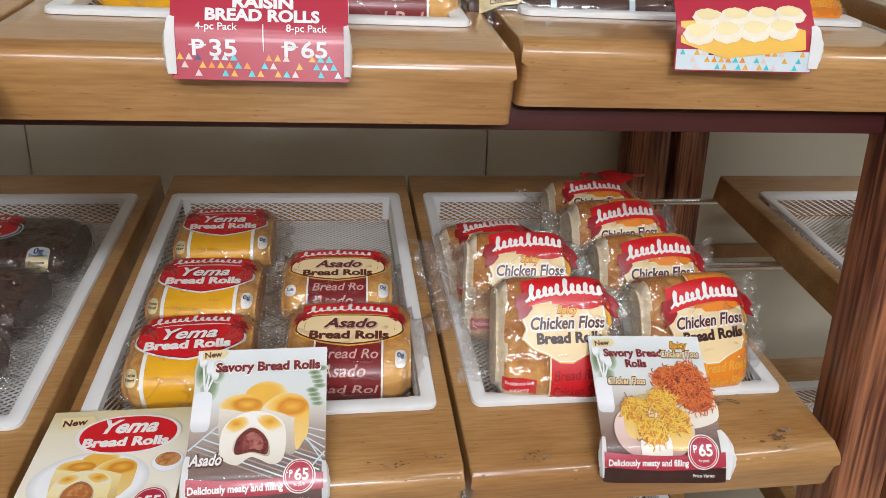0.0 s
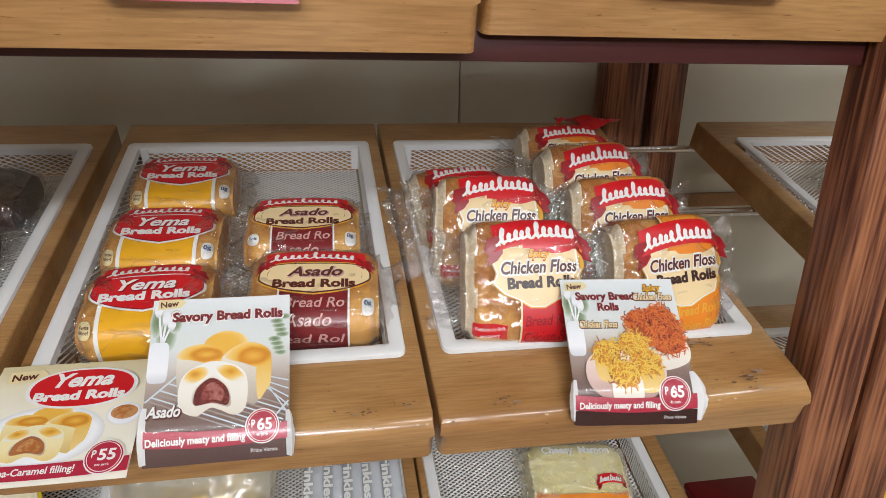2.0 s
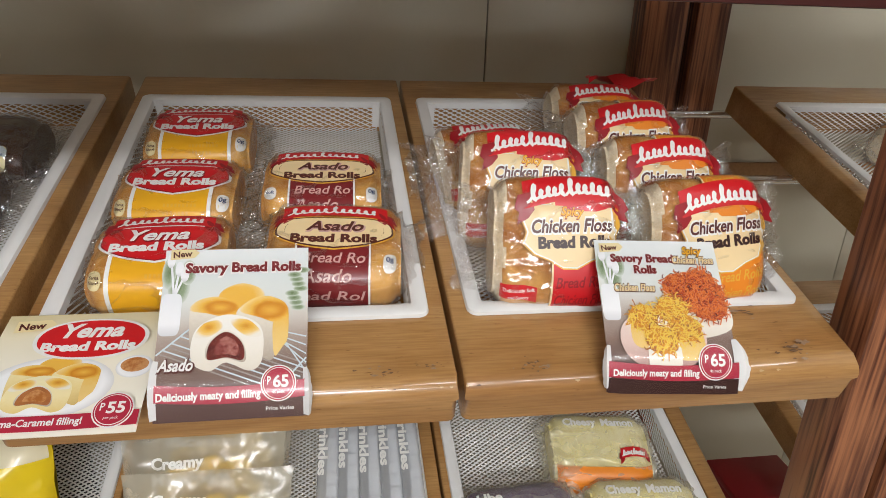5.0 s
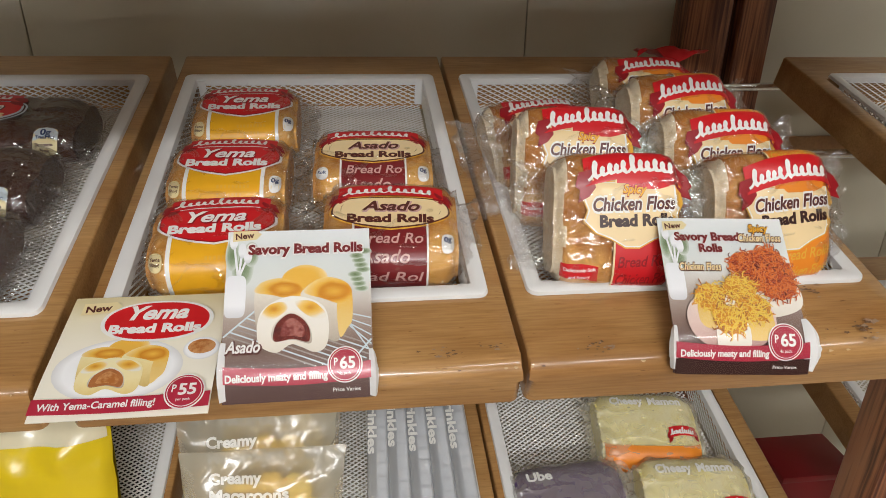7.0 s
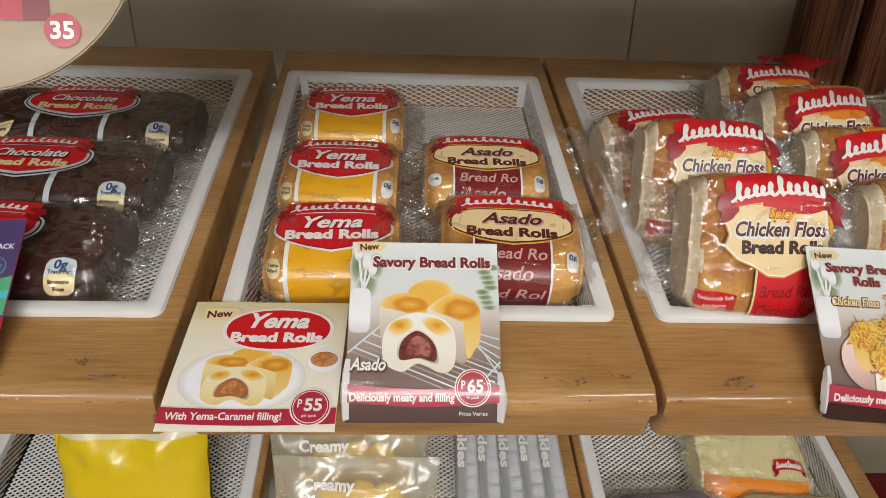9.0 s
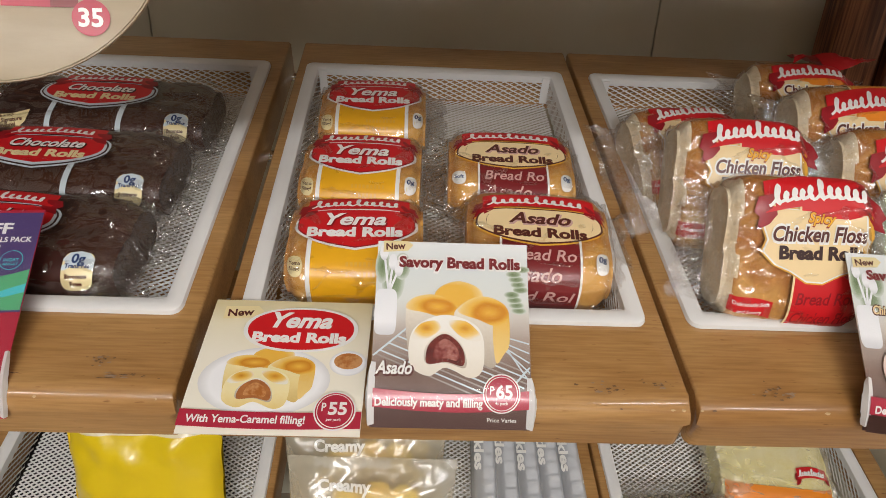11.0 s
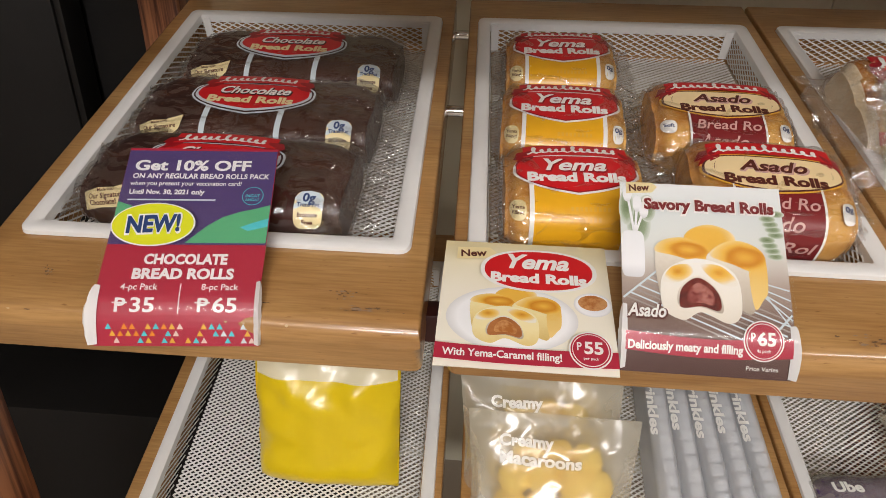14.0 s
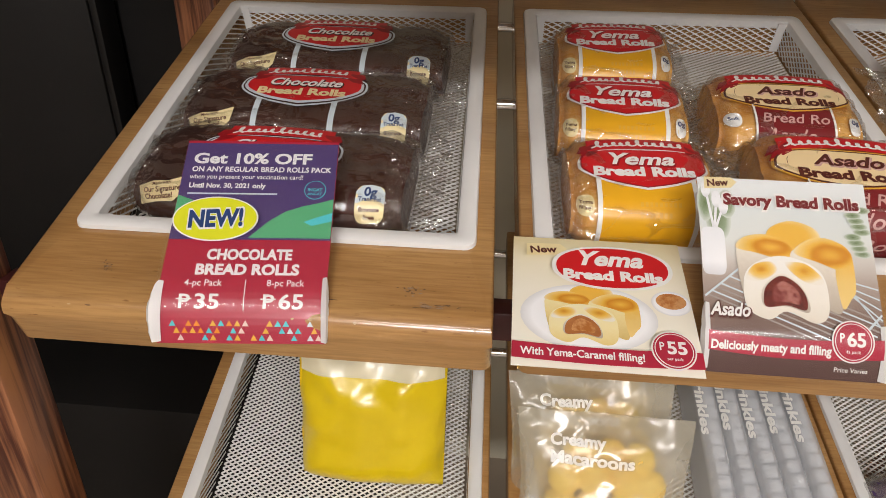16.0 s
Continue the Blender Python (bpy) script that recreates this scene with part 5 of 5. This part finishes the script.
# ---- round hanging sign ----
def round_sign():
    ob = thing("round_sign", Matrix(), "round glossy cream promotional sign hung from upper shelf", "sign")
    bm = bmesh.new()
    bmesh.ops.create_cone(bm, cap_ends=True, segments=72, radius1=0.110, radius2=0.110, depth=0.004, matrix=pose(0, 0, 0, 90))
    bmesh.ops.bevel(bm, geom=[e for e in bm.edges if abs(e.verts[0].co.y - e.verts[1].co.y) < 1e-6], offset=0.001, segments=2, affect="EDGES")
    part("disc", bm, M_DISC, ob)

    def flat(u, v, lift=0.0):
        return Vector((u, -0.0022 - lift, v))

    for u, price in ((-0.026, "35"), (0.060, "35")):
        blob(flat, oval(u, -0.070, 0.0112, 0.0112, 30), I_CRIMSON, ob, 0.0006, "price_spot", rings=2)
        draw(flat, price, u, -0.070, 0.0145, I_WHITE, ob, 0.0010, bold=0.03)
    for u, w, m in ((-0.052, 0.040, I_PURPLE), (-0.010, 0.030, I_PINK), (0.026, 0.034, I_CRIMSON), (0.045, 0.016, I_MAROON)):
        rect(flat, u - w / 2, u + w / 2, -0.064, -0.030, m, ob, 0.0003 + 0.0001 * (w < 0.03), nu=1, nv=1, name="printed_pack")
    part("hook", rod(bmesh.new(), (0, 0.004, 0.07), (0, 0.050, 0.075), 0.002, 8), M_CHROME, ob)
    return ob


M_DISC = material("sign_laminate", (0.42, 0.34, 0.23), 0.42, scale=14, second=(0.32, 0.25, 0.16), bump=0.10, bump_scale=38, coat=0.12, spec=0.3, stretch=(1, 4, 4))
round_sign().matrix_world = pose(-0.404, 0.556, 1.298, -21, 0, 8) @ Matrix.Diagonal((0.925, 1, 0.925, 1))


# ---- lower shelf ----
class Bag:
    """A soft pillow bag standing up: u across, v up; its front faces the aisle."""

    def __init__(self, w, h, t, ears=0.0, seed=0.0, neck=0.35, crease=1.0):
        self.w, self.h, self.t, self.ears, self.seed, self.neck, self.crease = w, h, t, ears, seed, neck, crease

    def at(self, u, v, side, lift=0.0):
        x, k = min(1.0, abs(2 * u / self.w)), max(0.0, min(1.0, v / self.h))
        f = (1 - x ** 3.2) ** 0.62 if x < 1 else 0.0
        g = (1 - (1 - min(1, k / 0.18)) ** 2) ** 0.5 if k < 0.18 else 1.0
        g *= (1 - max(0.0, (k - self.neck) / (1 - self.neck)) ** 1.6)
        depth = self.t / 2 * f * (0.25 + 0.75 * g if k < 0.5 else g)
        p = Vector((u * (1 + self.ears * max(0, k - 0.55)), 0, v))
        q = p * 22 + Vector((self.seed, side, 0))
        crease = self.crease * 0.004 * noise.noise(q) + 0.0022 * noise.noise(q * 2.7)
        crease *= 0.35 + 0.65 * x if k < 0.6 else 1.0
        return Vector((p.x, side * (depth + 0.0006) + crease - (lift if side < 0 else -lift), p.z))

    def __call__(self, u, v, lift=0.0):
        return self.at(u, v + self.h / 2, -1, lift)

    def shell(self, nu=26, nv=26):
        vs, fs = [], []
        for side in (-1, 1):
            base = len(vs)
            for i in range(nu + 1):
                for j in range(nv + 1):
                    vs.append(self.at(self.w * (i / nu - 0.5), self.h * j / nv, side))
            for i in range(nu):
                for j in range(nv):
                    a = base + i * (nv + 1) + j
                    q = (a, a + nv + 1, a + nv + 2, a + 1)
                    fs.append(q if side < 0 else q[::-1])
        n = (nu + 1) * (nv + 1)
        for i in range(nu):
            a, b = i * (nv + 1), (i + 1) * (nv + 1)
            fs.append((a, n + a, n + b, b))
        return vs, fs


def low_floor(s, z0=Z_LOW):
    return slope_point(s, -TD - 0.004, z0)


M_YELLOW = material("yellow_bag_foil", (0.80, 0.58, 0.008), 0.30, vary=0.10, scale=12, bump=0.15, bump_scale=22, coat=0.35)
M_CREAMFOIL = material("cream_bag_foil", (0.80, 0.72, 0.50), 0.32, vary=0.08, scale=14, bump=0.12, bump_scale=26, coat=0.3)
M_HAZY = film_material("frosted_film", milk=(0.95, 0.90, 0.74), haze=0.30, rough=0.14, scale=9, strength=0.30)
M_HAZY2 = film_material("cloudy_film", milk=(0.94, 0.96, 0.98), haze=0.46, rough=0.10, scale=16, strength=0.5)
M_MACAROON = material("yellow_macaroon", (0.90, 0.68, 0.10), 0.6, scale=60, second=(0.80, 0.48, 0.05), bump=0.3, bump_scale=200)
M_COOKIE = material("sugared_cookie", (0.93, 0.94, 0.96), 0.8, scale=90, second=(0.52, 0.53, 0.56), bump=0.4, bump_scale=160)
M_CAKE, M_UBE = material("cheese_cake", (0.85, 0.74, 0.22), 0.7, scale=40, second=(0.86, 0.80, 0.52), bump=0.2), material("ube_cake", (0.10, 0.05, 0.16), 0.7, vary=0.3, scale=40, bump=0.2)
M_BOXRED = material("red_carton", (0.30, 0.012, 0.018), 0.4, vary=0.12, scale=18, coat=0.15)


def yellow_bag():
    b = Bag(0.208, 0.215, 0.066, seed=2.0, neck=0.60, crease=2.4)
    ob = thing("yellow_bag", Matrix(), "bright yellow foil bag of bread standing in tray", "bag", "yellow bags")
    v, f = b.shell(30, 30)
    mesh_part("bag_body", v, f, M_YELLOW, ob)
    rect(b, -0.101, 0.101, 0.065, 0.107, M_CREAMFOIL, ob, 0.0012, nu=24, nv=8, name="cream_top", label="cream printed upper band")
    blob(b, oval(-0.002, 0.100, 0.012, 0.004, 20), I_RED, ob, 0.0022, "printed_mark", rings=3)
    return ob


bag = yellow_bag()
y, z = low_floor(0.105)
bag.matrix_world = pose(-0.529, y, z + 0.002, -10)
y, z = low_floor(0.130)
copy_thing(bag, pose(0.972, y, z + 0.002, -8, 0, -4))


def macaroon_bag(seed):
    b = Bag(0.212, 0.205, 0.050, ears=0.20, seed=seed, neck=0.42, crease=1.4)
    ob = thing("macaroon_bag", Matrix(), "frosted film bag of yellow creamy macaroons", "bag", "macaroon bags")
    v, f = b.shell(30, 30)
    mesh_part("film", v, f, M_HAZY, ob, "frosted plastic film")
    for i, (x, zz) in enumerate(((-0.062, 0.035), (-0.021, 0.034), (0.021, 0.036), (0.062, 0.034), (-0.052, 0.078), (-0.010, 0.080), (0.032, 0.078), (0.066, 0.076), (-0.048, 0.116), (-0.010, 0.118), (0.030, 0.115), (0.060, 0.112), (-0.030, 0.148), (0.008, 0.150), (0.044, 0.146))):
        bm = bmesh.new()
        bmesh.ops.create_uvsphere(bm, u_segments=18, v_segments=10, radius=0.0235, matrix=Matrix.LocRotScale((x, 0.0, zz), None, (1, 0.72 if zz < 0.1 else 0.50, 1.0)))
        for q in bm.verts:
            q.co += q.co.normalized() * 0.003 * noise.noise(q.co * 90)
        part("macaroon", bm, M_MACAROON, ob)
    draw(b, "Creamy", -0.034, 0.068, 0.068, I_WHITE, ob, 0.0025, height=0.0145, bold=0.04)
    draw(b, "Macaroons", -0.016, 0.046, 0.104, I_WHITE, ob, 0.0025, height=0.0150, bold=0.04)
    return ob


for k, (x, s) in enumerate(((-0.212, 0.010), (-0.222, 0.070), (-0.218, 0.130))):
    y, z = low_floor(s)
    macaroon_bag(5.0 + 3 * k).matrix_world = pose(x, y, z + 0.002, -24, 0, (-1, 2, -2)[k])


def crinkle_pack():
    w, n, h = 0.0325, 22, 0.076
    ob = thing("crinkle_pack", Matrix(), "clear long sleeve of sugared crinkle cookies", "cookies", "crinkle cookie sleeves")
    rng = random.Random(3)
    for i in range(n):
        bm = bmesh.new()
        y0, dz = 0.004 + i * 0.0205 + rng.uniform(-0.0008, 0.0008), rng.uniform(-0.002, 0.001)
        add_box(bm, -0.003, w / 2 - 0.0015, y0, y0 + 0.0175, 0.010, h - 0.005 + dz, bevel=0.0035)
        part("cookie", bm, M_COOKIE, ob)
    bm = box(-w / 2, w / 2, 0, n * 0.0205 + 0.006, 0.002, h, bevel=0.006, seg=3)
    part("sleeve", bm, M_HAZY2, ob, "cloudy clear plastic sleeve")

    def top(u, v, lift=0.0):
        return Vector((u, v, h + lift))

    draw(top, "Crinkles", -0.0085, 0.188, 0.105, I_WHITE, ob, 0.0012, height=0.0135, bold=0.035, turn=-90)
    return ob


cr = crinkle_pack()
for k in range(5):
    m = on_slope(-0.052 + 0.0335 * k, 0.035 + 0.010 * (k % 2), -TD + 0.004, Z_LOW, 1.5, -1 + 0.6 * k)
    if k:
        copy_thing(cr, m)
    else:
        cr.matrix_basis = m


def cake_pack(cheese):
    r = Roll(0.168, 0.130, 0.060, n=3.0, cols=2, rows=1, groove=0.10)
    if cheese:
        ob = pack_base("cake_pack", "pale yellow cheese cake in frosted film with orange band", r, M_CAKE, fin=0.014, film=M_HAZY)
    else:
        ob = pack_base("cake_pack", "purple ube cake in frosted plastic film", r, M_UBE, fin=0.014, film=M_HAZY)
    L = 0.003
    if cheese:
        rect(r, -0.080, 0.080, -0.088, -0.030, I_ORANGE, ob, L, nu=14, nv=12, name="orange_band")
        draw(r, "Cheesy", -0.032, 0.050, 0.058, I_WHITE, ob, L + 0.0004, height=0.014, bold=0.04)
        draw(r, "Mamon", 0.034, 0.050, 0.056, I_WHITE, ob, L + 0.0004, height=0.014, bold=0.04)
        maker_mark(r, ob, 0.052, -0.008, 0.046, 0.017, L + 0.0004, 0.004)
    else:
        draw(r, "Ube", -0.046, 0.050, 0.040, I_WHITE, ob, L + 0.0004, height=0.014, bold=0.04)
    return ob


cheesy, ube = cake_pack(True), cake_pack(False)
cheesy.matrix_basis = on_slope(0.408, 0.205, -0.010, Z_LOW, 6, -5)
copy_thing(cheesy, on_slope(0.440, 0.078, -0.008, Z_LOW, 8, -3))
ube.matrix_basis = on_slope(0.245, 0.085, -0.010, Z_LOW, 5, 3)

carton = thing("red_carton", pose(0.80, 0.99, 0), "deep red cardboard cake carton standing on the floor", "carton")
part("carton_body", box(-0.078, 0.078, -0.055, 0.052, 0, 0.384, bevel=0.002), M_BOXRED, carton)
part("carton_lid", box(-0.081, 0.081, -0.060, 0.056, 0.385, 0.400, bevel=0.003), M_BOXRED, carton, "raised carton lid flap")

# ---- upper shelf and the far tray ----
for src, x, s, rz in ((asado, 0.020, 0.095, 3), (yema, -0.245, 0.170, 0), (asado, -0.50, 0.15, 2)):
    copy_thing(src, on_slope(x, s, FL + 0.036, Z_UP, 2, rz))
for src, x, s, rz in ((choc, 0.260, 0.085, 0), (floss, 0.500, 0.090, 4)):
    copy_thing(src, pose(0, 0.03, 0.008) @ on_slope(x, s, FL + 0.038, Z_UP, 2, rz))
copy_thing(spicy, on_slope(1.010, 0.350, FL + 0.037, Z_MID, 2, 20))


# ---- wear on the boards ----
M_WORN = material("worn_grey_wood", (0.36, 0.25, 0.16), 0.7, scale=200, second=(0.26, 0.16, 0.10), bump=0.3, bump_scale=300)
M_SCUFF = material("bare_scuffed_wood", (0.22, 0.12, 0.055), 0.7, scale=200, second=(0.10, 0.052, 0.026), bump=0.3, bump_scale=300)


def scuff(x, s, w, d, z0=Z_MID, seed=1):
    """A worn patch on the flat of a board just behind its nose: a thin core among many specks."""
    rng = random.Random(seed)
    ob = thing("wear_mark", on_slope(x, s, 0.0023, z0), "dark worn patch in the lacquer of the board", "wear mark", "wear marks")
    for k in range(22):
        cx, cy = rng.gauss(0, 0.55) * w, rng.gauss(0, 0.55) * d
        r = rng.uniform(0.07, 0.24) if k else 0.42
        pts = [(cx + w * r * math.cos(a) * rng.uniform(0.3, 1), cy + d * r * math.sin(a) * rng.uniform(0.3, 1)) for a in np.linspace(0, 2 * math.pi, 15)[:-1].tolist()]
        blob(lambda u, v, lift: Vector((u, v, lift)), pts, M_SCUFF if k % 3 else M_WORN, ob, 0.00002 * k, "patch", rings=1)
    return ob


for k, (x, s, w, d) in enumerate(((0.480, -0.080, 0.026, 0.013), (0.175, -0.083, 0.014, 0.008), (-0.448, -0.066, 0.010, 0.005), (-0.740, -0.060, 0.006, 0.006), (0.020, -0.084, 0.014, 0.006),
                                  (0.070, -0.078, 0.012, 0.004), (0.445, -0.020, 0.030, 0.010), (-0.53, -0.082, 0.016, 0.004), (-0.42, -0.083, 0.022, 0.004), (0.33, -0.03, 0.004, 0.003))):
    scuff(x, s, w, d, seed=k + 1)


M_CHIP = material("chipped_lacquer", (0.62, 0.46, 0.25), 0.6, scale=200, second=(0.40, 0.25, 0.11), bump=0.3, bump_scale=300)
rng = random.Random(11)
for k in range(26):
    # small chips along the rounded noses
    dark = k % 3 == 0
    ob = thing("chip_mark", on_slope(rng.uniform(-0.78, 0.58), -0.1012, -0.0048, Z_MID, 45), "small chip in the lacquer of the board nose", "wear mark", "nose chips")
    w, d = rng.uniform(0.0012, 0.0042), rng.uniform(0.0008, 0.0018)
    pts = [(w * math.cos(a) * rng.uniform(0.5, 1), d * math.sin(a) * rng.uniform(0.5, 1)) for a in np.linspace(0, 2 * math.pi, 10)[:-1].tolist()]
    blob(lambda u, v, lift: Vector((u, v, lift)), pts, M_SCUFF if dark else M_CHIP, ob, 0.0002, "patch", rings=1)
